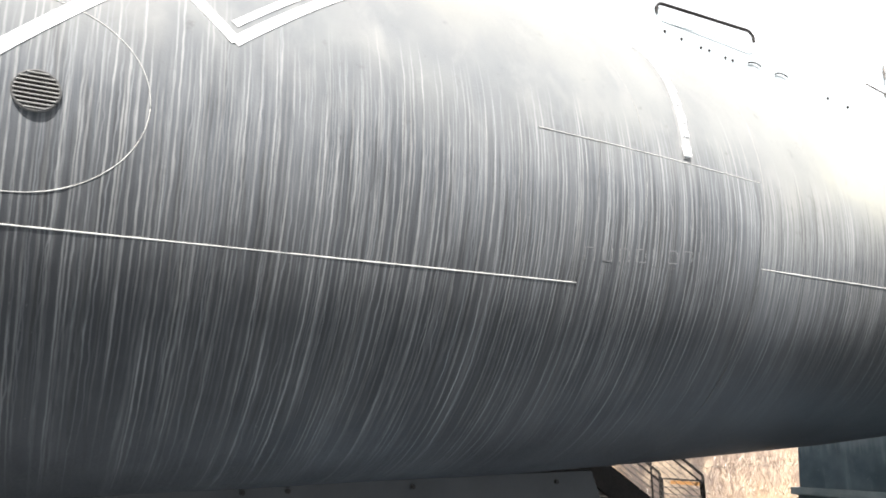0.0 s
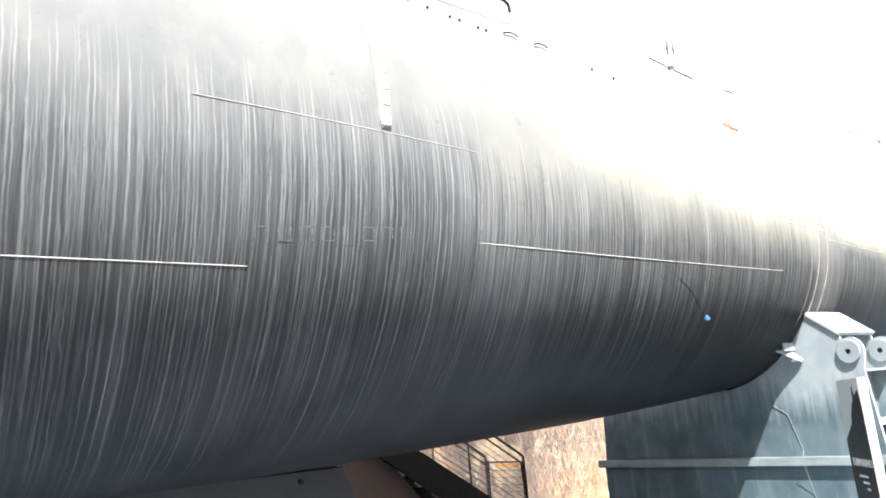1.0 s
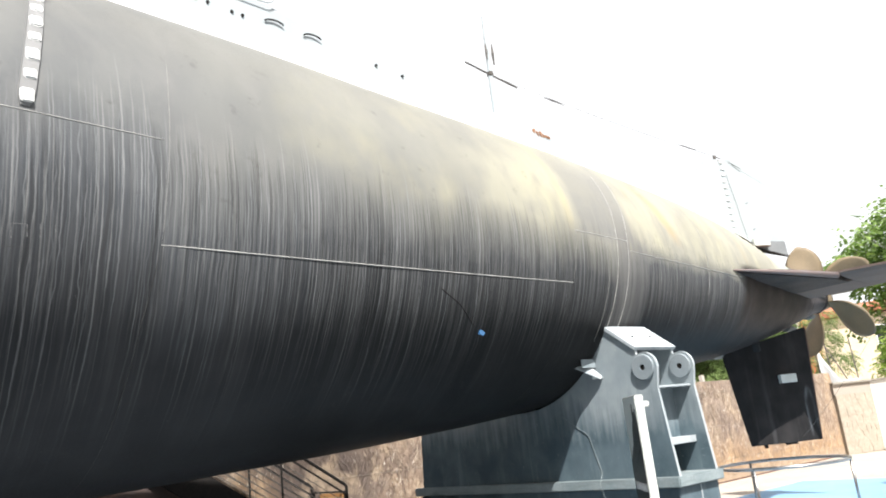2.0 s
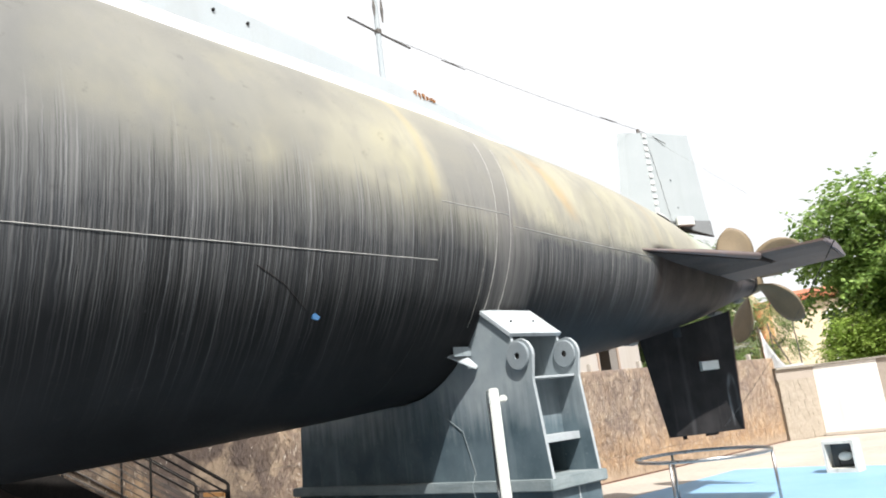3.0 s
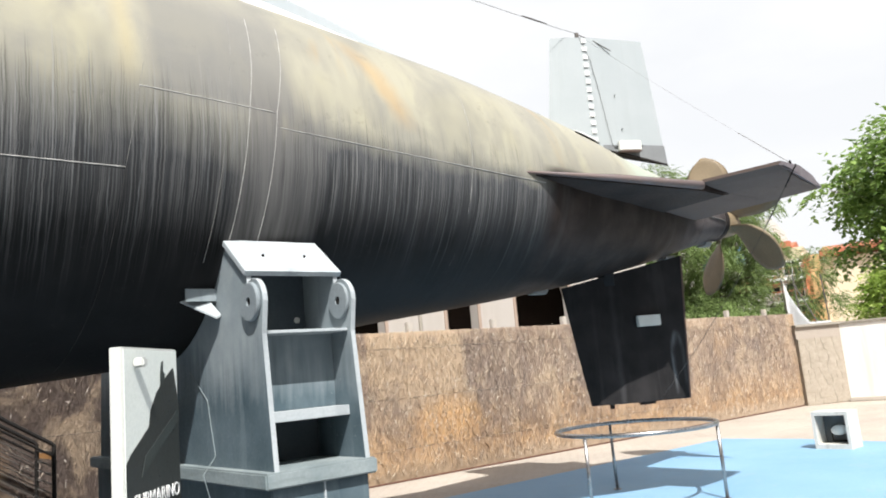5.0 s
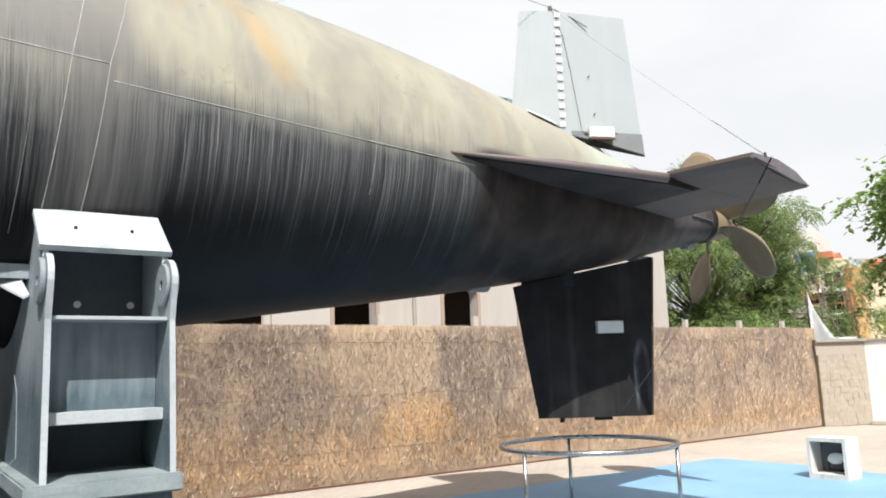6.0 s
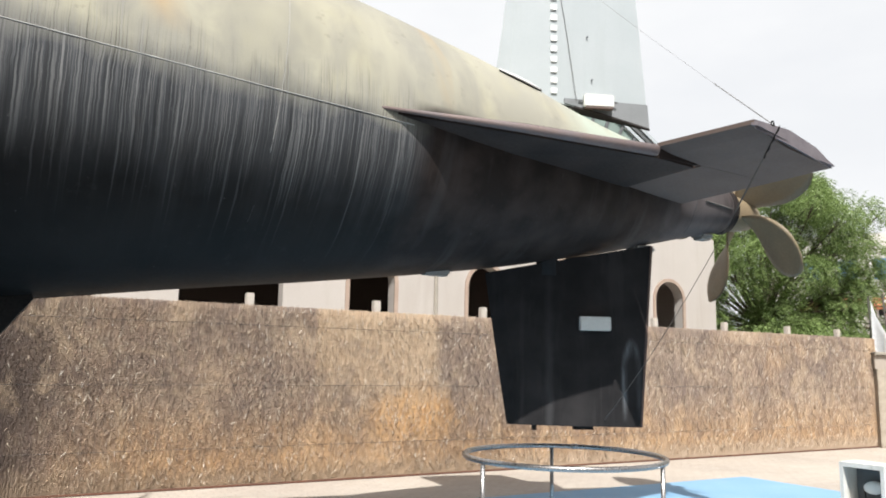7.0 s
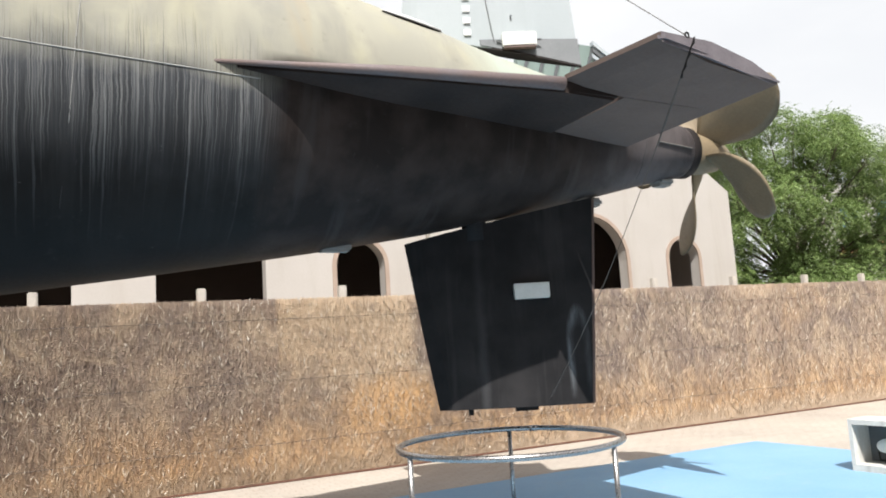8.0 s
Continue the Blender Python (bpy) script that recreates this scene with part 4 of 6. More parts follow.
for a, b in (((0.0, 0), (-0.05, 3.45)), ((0.42, 0), (0.26, 3.5)), ((1.06, 0), (0.98, 3.45)), ((0.92, 1.6), (0.27, 3.25))):
    part("pole", tubem([(a[0], 0.06, a[1]), (b[0], 0.06, b[1])], 0.018, 8), WIRE, scaffold_tarp)

# ---- trees ----


def tree(name, base, label, height, blobs, leaf, leaf_mat, sprays, leaves, seed, droop, slim, flat=0.7):
    """A trunk, limbs to each clump, and a crown of sprays of single leaves set in pairs along drooping twigs.
    blobs: clumps as (x, y, z, radius) from the base."""
    rng = random.Random(seed)
    th = thing(name, Matrix.Translation(base), label, "tree")
    bm = bmesh.new()
    fork = Vector((0.1, 0.05, height * 0.33))
    tube(bm, [(0, 0, 0), (0.05, 0, height * 0.15), fork], [0.24, 0.18, 0.15], 10)
    part("trunk", bm, BARK, th, "", True)
    for x, y, z, r in blobs:
        limbs = bmesh.new()
        c = Vector((x, y, z))
        m = fork.lerp(c, 0.5) + Vector((rng.uniform(-0.2, 0.2), rng.uniform(-0.2, 0.2), 0.3))
        tube(limbs, [fork, m, c], [0.08 * min(r, 1), 0.04 * min(r, 1), 0.012], 6)
        for k in range(5):
            e = c + Vector((rng.gauss(0, 1), rng.gauss(0, 1), rng.gauss(0, 0.8))).normalized() * r * 0.9
            tube(limbs, [m.lerp(c, 0.7), c.lerp(e, 0.5) + Vector((0, 0, 0.08)), e], [0.02 * min(r, 1), 0.012 * min(r, 1), 0.005], 5)
        part("limb", limbs, BARK, th)
    vs, fs = [], []
    for x, y, z, r in blobs:
        mid = Vector((x, y, z))
        for j in range(int(sprays * r * r)):
            d = Vector((rng.gauss(0, 1), rng.gauss(0, 1), rng.gauss(0.25, 1))).normalized()
            rr = r * (0.5 + 0.5 * rng.random() ** 0.5) * (1 + 0.4 * noise.noise(d * 1.9 + mid))
            p = mid + Vector((d.x * rr, d.y * rr, d.z * rr * flat))
            way = Vector((d.x + rng.gauss(0, 0.35), d.y + rng.gauss(0, 0.35), 0.35 * d.z + rng.gauss(0, 0.25))).normalized()
            step = leaf * 0.5
            for q in range(leaves):
                way = (way + Vector((0, 0, -droop * 0.16))).normalized()
                p = p + way * step
                side = way.cross(Vector((0, 0, 1)))
                side = side.normalized() if side.length > 0.05 else Vector((1, 0, 0))
                side = side if q % 2 else -side
                u = (side * 0.8 + way * 0.45 + Vector((rng.gauss(0, 0.22), rng.gauss(0, 0.22), rng.gauss(-0.3 * droop, 0.25)))).normalized()
                w = u.cross(Vector((rng.gauss(0, 0.35), rng.gauss(0, 0.35), 1))).normalized()
                l = leaf * rng.uniform(0.75, 1.2)
                n = u.cross(w) * l * 0.10
                b = len(vs)
                vs += [tuple(p), tuple(p + u * l * 0.42 + w * l * slim + n), tuple(p + u * l), tuple(p + u * l * 0.42 - w * l * slim + n)]
                fs += [(b, b + 1, b + 2), (b, b + 2, b + 3)]
    me = bpy.data.meshes.new("crown")
    me.from_pydata(vs, [], fs)
    me.materials.append(leaf_mat)
    cr = new("crown", me)
    cr.parent = th
    return th


def clumps(seed, n, rx, ry, z0, z1, r0, r1):
    rng = random.Random(seed)
    out = []
    for i in range(n):
        f = (i + 0.5) / n
        a = i * 2.4 + rng.uniform(-0.4, 0.4)
        k = math.sqrt(rng.uniform(0.15, 1.0))
        z = z0 + (z1 - z0) * f
        env = math.sin(math.pi * min(1.0, 0.18 + 0.74 * f)) ** 0.6
        out.append((rx * k * env * math.cos(a), ry * k * env * math.sin(a), z, rng.uniform(r0, r1)))
    return out


tree("locust_tree", (30.6, 24.0, 0), "broad green locust tree with fine leaves behind the fence", 9.5, clumps(3, 78, 4.7, 4.1, 1.6, 8.9, 0.45, 0.95) + [(-3.2, -1.8, 2.3, 0.9), (-2.2, -2.6, 2.6, 0.9), (-1.0, -3.0, 2.4, 0.9), (-3.4, -0.8, 3.4, 0.8), (0.3, -3.2, 2.5, 0.8), (2.7, -1.2, 8.5, 0.3), (3.3, -1.9, 8.0, 0.35), (2.2, -0.7, 8.9, 0.35), (3.7, -2.2, 7.5, 0.45), (4.1, -2.4, 3.1, 0.8), (4.9, -2.9, 4.2, 0.7), (3.6, -2.0, 5.2, 0.85), (5.4, -3.2, 3.2, 0.6), (4.6, -2.6, 2.3, 0.7), (5.2, -3.0, 5.2, 0.5)], 0.095, LEAF_A, 520, 11, 21, 0.7, 0.26)
MULBERRY = clumps(8, 58, 4.4, 4.7, 4.2, 7.75, 0.55, 1.0) + [(x - 0.1, y - 0.5, z, r) for x, y, z, r in clumps(17, 28, 3.2, 3.3, 2.3, 4.6, 0.6, 1.0)]
tree("mulberry_tree", (31.65, 11.55, 0), "bright green mulberry tree with large leaves beyond the wall", 9.5, MULBERRY, 0.235, LEAF_B, 120, 9, 22, 0.75, 0.33, 0.5)
tree("garden_shrub", (27.75, 12.75, 0), "yellow-green leafy shrub behind the boundary wall", 2.6, clumps(29, 18, 1.0, 1.0, 1.6, 3.15, 0.35, 0.55), 0.12, LEAF_C, 420, 8, 31, 0.5, 0.32)

# ---- submarine: x runs aft along its axis, -y is the side that is seen, z up from the axis ----
SUB = pose(12.17, 6.90, 3.33, 0, 0, 10.0)
submarine = thing("submarine", SUB, "old black submarine, bleached and rain-streaked, resting on steel cradles", "submarine")
STATION = [-26, -25, -22, -18, -14, -11, -10.2, -8.5, -7, -5.8, -4.84, -3, -2.25, -1.2, -0.5, 0, 0.6, 1.3, 2.0, 2.36]
SIDE = [0.3, 1.25, 1.9, 2.0, 1.98, 1.91, 1.875, 1.75, 1.64, 1.55, 1.445, 1.205, 1.11, 0.95, 0.81, 0.69, 0.56, 0.43, 0.305, 0.24]
BOTTOM = [0.3, 1.2, 1.8, 1.9, 1.88, 1.82, 1.80, 1.715, 1.62, 1.52, 1.42, 1.18, 1.09, 0.945, 0.835, 0.74, 0.625, 0.465, 0.305, 0.24]
TOP = [0.3, 1.2, 1.8, 1.9, 1.88, 1.80, 1.76, 1.67, 1.55, 1.46, 1.40, 1.24, 1.15, 0.965, 0.83, 0.715, 0.60, 0.50, 0.34, 0.24]


def spline(table, s):
    """Smooth interpolation through a table over STATION."""
    xs = STATION
    i = max(0, min(len(xs) - 2, int(np.searchsorted(xs, s)) - 1))
    h = xs[i + 1] - xs[i]
    f = (s - xs[i]) / h

    def slope(k):
        a, c = max(0, k - 1), min(len(xs) - 1, k + 1)
        return (table[c] - table[a]) / (xs[c] - xs[a])
    h00, h10, h01, h11 = 2 * f**3 - 3 * f**2 + 1, f**3 - 2 * f**2 + f, -2 * f**3 + 3 * f**2, f**3 - f**2
    return h00 * table[i] + h10 * h * slope(i) + h01 * table[i + 1] + h11 * h * slope(i + 1)


def skin(s, deg, out=0.0):
    """A place on the hull: s along, deg up from the seen side's horizontal, out from the plating."""
    a = radians(deg)
    side, top = spline(SIDE, s) + out, spline(TOP if math.sin(a) > 0 else BOTTOM, s) + out
    return Vector((s, -side * math.cos(a), top * math.sin(a)))


def hull_mesh():
    bm = bmesh.new()
    ss = list(np.linspace(-26, -14, 26)) + list(np.linspace(-13.8, 2.36, 150))
    rings = []
    for s in ss:
        ring = []
        for k in range(112):
            deg = k * 360 / 112
            p = skin(s, deg)
            q = noise.noise(Vector((s * 0.9, p.y * 1.3, p.z * 1.3)))
            ring.append(bm.verts.new(skin(s, deg, 0.006 * q * min(1, spline(SIDE, s)))))
        rings.append(ring)
    for A, B in zip(rings, rings[1:]):
        for k in range(112):
            bm.faces.new((A[k], A[(k + 1) % 112], B[(k + 1) % 112], B[k]))
    bm.faces.new(rings[0])
    bm.faces.new(rings[-1])
    return bm


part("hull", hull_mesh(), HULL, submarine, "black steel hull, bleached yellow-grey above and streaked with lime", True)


def seam(points, width=0.012, out=0.004, mat=SEAM, name="weld_seam", label=""):
    """A raised bead along places (s, degrees) of the hull."""
    dense = []
    for (s0, a0), (s1, a1) in zip(points, points[1:]):
        n = max(2, int(max(abs(s1 - s0) / 0.05, abs(a1 - a0) / 1.6)))
        dense += [(s0 + (s1 - s0) * i / n, a0 + (a1 - a0) * i / n) for i in range(n)]
    dense.append(points[-1])
    pts = [skin(s, a, 0.0004 * out / 0.004 + 0.0012 * noise.noise(Vector((s * 9, a * 0.4, 0)))) for s, a in dense]
    wide = [width * (0.44 + 0.22 * noise.noise(Vector((s * 23, a * 1.1, 4.0)))) for s, a in dense]
    return part(name, tubem(pts, wide, 6), mat, submarine, label, True)


# long seams and butt seams of the plating
seam([(-16, -21.7), (-13, -21.8), (-11.09, -21.9)], 0.0078)
seam([(-9.56, -15), (-7.5, -15.6), (-5.80, -16.2)], 0.0078)
seam([(-11.4, 5.4), (-10.96, 5.2), (-9.56, 4.4)], 0.0058)
seam([(-5.73, 2), (-4.84, 2)], 0.0080)
seam([(-4.81, -2), (-3.4, -3), (-1.98, -4.2)], 0.0072)
seam([(-9.42, 40), (-9.5, 15), (-9.56, -15)], 0.0050, mat=SEAM_MID)
seam([(-9.56, -15), (-9.62, -30), (-9.68, -85)], 0.0050, mat=SEAM_DARK)
seam([(-10.70, 40), (-10.60, 15), (-10.62, -4), (-10.70, -13)], 0.0036, mat=SEAM_MID)
seam([(-10.96, 5.2), (-11.02, -10), (-11.09, -21.3)], 0.0037, mat=SEAM_DARK)
seam([(-5.66, 15), (-5.73, 2), (-5.80, -16)], 0.0034, mat=SEAM_MID)
seam([(-5.80, -16), (-5.86, -45), (-5.95, -75)], 0.0034, mat=SEAM_DARK)
seam([(-5.06, 34), (-5.13, 15), (-5.19, 2), (-5.26, -38)], 0.0045, mat=SEAM_MID)
seam([(-4.92, 34), (-4.98, 15), (-5.03, 2), (-5.12, -34)], 0.0066)
seam([(-4.68, 34), (-4.76, 15), (-4.83, 2), (-4.92, -34)], 0.0060)
seam([(-2.90, 30), (-2.97, -2), (-3.0, -22)], 0.0042)
seam([(-3.0, -22), (-3.04, -45)], 0.0036, mat=SEAM_DARK)
seam([(1.62, 5), (1.58, -25), (1.60, -60)], 0.0045, mat=SEAM_DARK)

# round seam of a soft patch, with a barred intake in it
ring_pts = [(-13.98 + 0.52 * math.cos(radians(a)), -4.5 + 13.2 * math.sin(radians(a))) for a in range(0, 361, 6)]
seam(ring_pts, 0.0045, name="round_seam")
g0 = skin(-13.9, -4.8)
grille = part("intake_grille", tubem([g0 + Vector((0.088 * math.cos(radians(a)), -0.002, 0.088 * math.sin(radians(a)))) for a in range(0, 360, 12)], 0.007, 6, True), SEAM_DARK, submarine, "round barred intake grille")
# flush black disc in place of the shade behind the bars
part("recess", tubem([g0 + Vector((0, 0.03, 0)), g0 + Vector((0, -0.004, 0))], 0.087, 28), IRON, grille)
for k in range(-4, 5):
    half = math.sqrt(max(0.0, 0.086**2 - (k * 0.019) ** 2))
    part("bar", boxm(g0.x - half, g0.x + half, g0.y - 0.012, g0.y - 0.004, g0.z + k * 0.019 - 0.0024, g0.z + k * 0.019 + 0.0024, bevel=0.001), SEAM_MID, grille)


def stripe(a, b, width, mat=MARK):
    """A painted stroke on the hull between two places (s, degrees)."""
    bm = bmesh.new()
    n = 14
    along = Vector((b[0] - a[0], (b[1] - a[1]) * 0.0346))
    nx, ny = -along.y / along.length * width / 2, along.x / along.length * width / 2 / 0.0346
    rows = []
    for i in range(n + 1):
        s, d = a[0] + (b[0] - a[0]) * i / n, a[1] + (b[1] - a[1]) * i / n
        rows.append([bm.verts.new(skin(s + nx * q, d + ny * q, o)) for q, o in ((-1, 0.0), (-1, 0.003), (1, 0.003), (1, 0.0))])
    for A, B in zip(rows, rows[1:]):
        for k in range(3):
            bm.faces.new((A[k], A[k + 1], B[k + 1], B[k]))
    return bm


for a, b, w in (((-14.25, -6), (-13.4, 20), 0.06), ((-13.45, 19), (-13.11, 8.4), 0.055), ((-13.12, 8.2), (-12.5, 25.5), 0.055), ((-13.12, 11.4), (-12.6, 26), 0.04)):
    part("painted_stroke", stripe(a, b, w), MARK_WORN, submarine, "white painted stroke on the plating")

# draught scale: a raised strip with white blocks on it
def raised_strip(s_foot, lean, a0, a1, half, out):
    bm = bmesh.new()
    rows = []
    n = 30
    for i in range(n + 1):
        f = i / n
        a, s0 = a0 + (a1 - a0) * f, s_foot + lean * f
        w = half * (1.0 if i > 1 else (0.55, 0.9)[i])
        o = out * (1.0 if i else 0.4)
        rows.append([bm.verts.new(skin(s0 + q * w, a, e)) for q, e in ((-1.12, -0.004), (-1, o), (1, o), (1.12, -0.004))])
    for A, B in zip(rows, rows[1:]):
        for k in range(3):
            bm.faces.new((A[k], A[k + 1], B[k + 1], B[k]))
    bm.faces.new(rows[0])
    return bm


scale_strip = part("draught_strip", raised_strip(-10.26, 0.16, 5.6, 46, 0.038, 0.016), STRIP_GREY, submarine, "raised strip of the draught scale")
for k in range(9):
    a0 = 7.3 + k * 4.3
    s0 = -10.252 + k * 0.017
    wide, high = (0.032, 0.04) if k % 2 == 0 else (0.030, 0.03)
    bm = boxm(-wide, wide, -0.008, 0.008, -high, high, bevel=0.007)
    c, nrm = skin(s0, a0, 0.018), Vector((0, -math.cos(radians(a0)), math.sin(radians(a0))))
    bmesh.ops.transform(bm, matrix=Matrix.Translation(c) @ nrm.to_track_quat("-Y", "Z").to_matrix().to_4x4(), verts=bm.verts)
    part("draught_block", bm, MARK, scale_strip, "white raised block of the draught scale")

# beaded outlines of lettering that cannot be read any more, and the dark line of a plate under it
for k in range(8):
    s0, a0 = -11.06 + k * 0.128, -16.6 + 0.28 * k
    part("raised_letter_bar", stripe((s0, a0 - 1.1), (s0 - 0.006, a0 + 1.3), 0.005), LETTER, submarine)
    part("raised_letter_bar", stripe((s0 + 0.07, a0 - 1.1), (s0 + 0.064, a0 + 1.3), 0.005), LETTER, submarine)
    if k % 3 != 1:
        part("raised_letter_bar", stripe((s0 + 0.004, a0 + 1.3), (s0 + 0.06, a0 + 1.34), 0.005), LETTER, submarine)
    if k % 2:
        part("raised_letter_bar", stripe((s0 + 0.004, a0 - 1.1), (s0 + 0.066, a0 - 1.06), 0.005), LETTER, submarine)
seam([(-10.62, -17.6), (-10.13, -16.9)], 0.005, mat=SEAM_DARK, name="plate_edge")
seam([(-10.13, -16.9), (-10.10, -14.0)], 0.004, mat=SEAM_DARK, name="plate_edge")

part("blue_tag", prismm([(-0.028, -0.012), (0.012, -0.024), (0.032, 0.0), (-0.006, 0.024), (-0.026, 0.016)], "y", -0.006, 0.012), BLUE_TAG, submarine, "small torn blue tag stuck to the plating").matrix_basis = Matrix.Translation(skin(-6.9, -32, 0.01))
seam([(-7.42, -20), (-7.2, -24), (-6.98, -30.5)], 0.0065, 0.0, BROWN_BLACK, "dark_smear", "dark smear running down to the tag")

# deck casing
CAS_S = [-24, -18, -14, -11, -9, -7.5, -6.0, -5.0, -4.2, -3.5, -2.6]
CAS_W = [0.9, 1.0, 1.0, 0.97, 0.92, 0.88, 0.84, 0.79, 0.72, 0.63, 0.50]
CAS_LOW = [1.2, 1.34, 1.36, 1.34, 1.34, 1.27, 1.13, 1.05, 0.98, 0.93, 0.90]
CAS_MID = [1.45, 1.70, 1.72, 1.72, 1.66, 1.53, 1.42, 1.33, 1.25, 1.18, 1.08]
CAS_TOP = [1.7, 2.15, 2.2, 2.22, 2.10, 1.86, 1.64, 1.51, 1.40, 1.29, 1.12]


def casing_mesh(section, n=90):
    bm = bmesh.new()
    rows = []
    for s in np.linspace(-24, -2.6, n):
        w, lo, mi, to = (float(np.interp(s, CAS_S, q)) for q in (CAS_W, CAS_LOW, CAS_MID, CAS_TOP))
        rows.append([bm.verts.new((s, y, z)) for y, z in section(w, lo, mi, to)])
    m = len(rows[0])
    for A, B in zip(rows, rows[1:]):
        for k in range(m):
            bm.faces.new((A[k], A[(k + 1) % m], B[(k + 1) % m], B[k]))
    bm.faces.new(rows[0])
    bm.faces.new(rows[-1])
    return bm


# whiter than the casing side: the sun on this slope is put into colour
part("casing_shoulder", casing_mesh(lambda w, lo, mi, to: [(-w - 0.03, lo - 0.3), (-w - 0.03, lo), (-w + 0.10, mi), (w - 0.10, mi), (w + 0.03, lo), (w + 0.03, lo - 0.3)]), DECK_SUNLIT, submarine, "shoulder of the deck casing, the sun on it put in as white")
casing = part("deck_casing", casing_mesh(lambda w, lo, mi, to: [(-w + 0.10, mi + 0.003), (-w + 0.12, to - 0.04), (-w + 0.17, to), (w - 0.17, to), (w - 0.12, to - 0.04), (w - 0.10, mi + 0.003)]), CASING_GREY, submarine, "pale grey deck casing with drain slots")


def slot_ring(s0, s1, z, r):
    y = -float(np.interp((s0 + s1) / 2, CAS_S, CAS_W)) + 0.095
    pts = [(s0 + r + r * math.cos(radians(a)), y, z + r * math.sin(radians(a))) for a in range(90, 271, 15)]
    pts += [(s1 - r + r * math.cos(radians(a)), y, z + r * math.sin(radians(a))) for a in range(-90, 91, 15)]
    return pts


for s0, s1, z, r in ((-9.40, -8.22, 2.03, 0.085), (-12.6, -11.5, 2.09, 0.085)):
    ring = slot_ring(s0, s1, z, r)
    slot = part("drain_slot", tubem([(x, y + 0.004, zz) for x, y, zz in ring], 0.006, 6, True), CASING_GREY, casing, "long drain slot with shade added along its upper edge")
    # black tube over the slot's upper half, added as its shade
    top = [q for q in ring if q[2] > z - 0.03]
    top.sort(key=lambda q: q[0])
    part("slot_shade", tubem(top, [0.006] + [0.016] * (len(top) - 2) + [0.006], 6), IRON, slot)
for s0, z in ((-9.32, 1.85), (-9.13, 1.825), (-8.90, 1.80), (-8.80, 1.795), (-8.60, 1.775), (-8.51, 1.77), (-7.2, 1.68), (-6.9, 1.65)):
    y = -float(np.interp(s0, CAS_S, CAS_W)) + 0.11
    part("drain_hole", tubem([(s0, y + 0.01, z), (s0, y - 0.012, z)], 0.014, 10), IRON, casing)
for s0, z in ((-8.23, 1.80), (-7.87, 1.775)):
    y = -float(np.interp(s0, CAS_S, CAS_W)) + 0.095
    part("drain_slot", tubem([(s0 + 0.09 * math.cos(radians(a)), y, z - 0.03 + 0.04 * math.sin(radians(a))) for a in range(20, 161, 14)], 0.008, 5), IRON, casing)
rust_rng = random.Random(4)
for k in range(12):
    s0, w = -5.09 + 0.026 * k + rust_rng.uniform(-0.008, 0.008), rust_rng.uniform(0.003, 0.012)
    z = 1.475 - 0.004 * k + rust_rng.uniform(-0.012, 0.012)
    h = rust_rng.uniform(0.008, 0.034) if k < 8 else rust_rng.uniform(0.004, 0.012)
    y = -float(np.interp(s0, CAS_S, CAS_W)) + 0.107
    part("rust_patch", prismm([(s0 - w, z + 0.02), (s0 + w, z + 0.022), (s0 + w * 0.7, z - h), (s0 - w * 0.3, z - h * 1.3)], "y", y - 0.003, y + 0.01), RUST, casing)

# mast with its cross arm, and the guard wires
mast = part("mast", tubem([(-4.8, 0.1, 1.3), (-4.8, 0.1, 2.6), (-4.8, 0.1, 3.35)], [0.035, 0.03, 0.02], 10), CASING_GREY, submarine, "slender pale grey mast")
part("cross_arm", tubem([(-5.2, 0.1, 2.64), (-4.8, 0.1, 2.57), (-4.35, 0.1, 2.50)], 0.012, 6), WIRE, mast)
for dx, z0, z1 in ((-0.05, 2.75, 2.95), (0.06, 2.7, 2.98)):
    part("insulator", tubem([(-4.8 + dx, 0.07, z0), (-4.8 + dx, 0.07, (z0 + z1) / 2), (-4.8 + dx, 0.07, z1)], [0.008, 0.018, 0.008], 8), WIRE, mast)
part("clamp", boxm(-4.83, -4.77, 0.065, 0.135, 2.545, 2.61, bevel=0.008), WIRE, mast)


def sagging(a, b, sag, n=14):
    a, b = Vector(a), Vector(b)
    return [a.lerp(b, i / n) - Vector((0, 0, sag * 4 * (i / n) * (1 - i / n))) for i in range(n + 1)]


FIN_TOP = (0.0, 0.0, 2.26)
TIP = Vector((0.28, -2.275, 0.0))
part("guard_wire", tubem(sagging((-4.8, 0.1, 2.57), FIN_TOP, 0.05), 0.0028, 5), WIRE, submarine, "thin rusty guard wire")
far_wire = sagging(FIN_TOP, (0.28, -2.21, 0.035), 0.03, 30)
part("guard_wire", tubem(far_wire, 0.0010, 5), WIRE, submarine)
part("guard_wire", tubem([far_wire[24].lerp(far_wire[30], k / 30) for k in range(31)], [0.004 if k % 2 else 0.0025 for k in range(31)], 5), WIRE, submarine, "twisted end of the guard wire")
lead = sagging(TIP, (0.47, -0.235, -2.17), 0.12, 40)
part("guard_wire", tubem(lead[8:], 0.0026, 5), WIRE, submarine, "slack wire down to the lower rudder")
part("chain", tubem([lead[0].lerp(lead[3], k / 7) + Vector((0.008 * (k % 2), 0, 0)) for k in range(8)], [0.009 if k % 2 else 0.004 for k in range(8)], 6), IRON, submarine, "short dark chain at the elevator's tip")
part("turnbuckle", tubem([lead[k] for k in range(3, 10)], [0.003, 0.005, 0.008, 0.007, 0.007, 0.005, 0.003], 6), WIRE, submarine, "rusty turnbuckle below the chain")
part("turnbuckle", tubem([(-0.9, 0.02, 2.30), (-0.75, 0.02, 2.295), (-0.5, 0.01, 2.285)], [0.004, 0.009, 0.004], 6), WIRE, submarine)
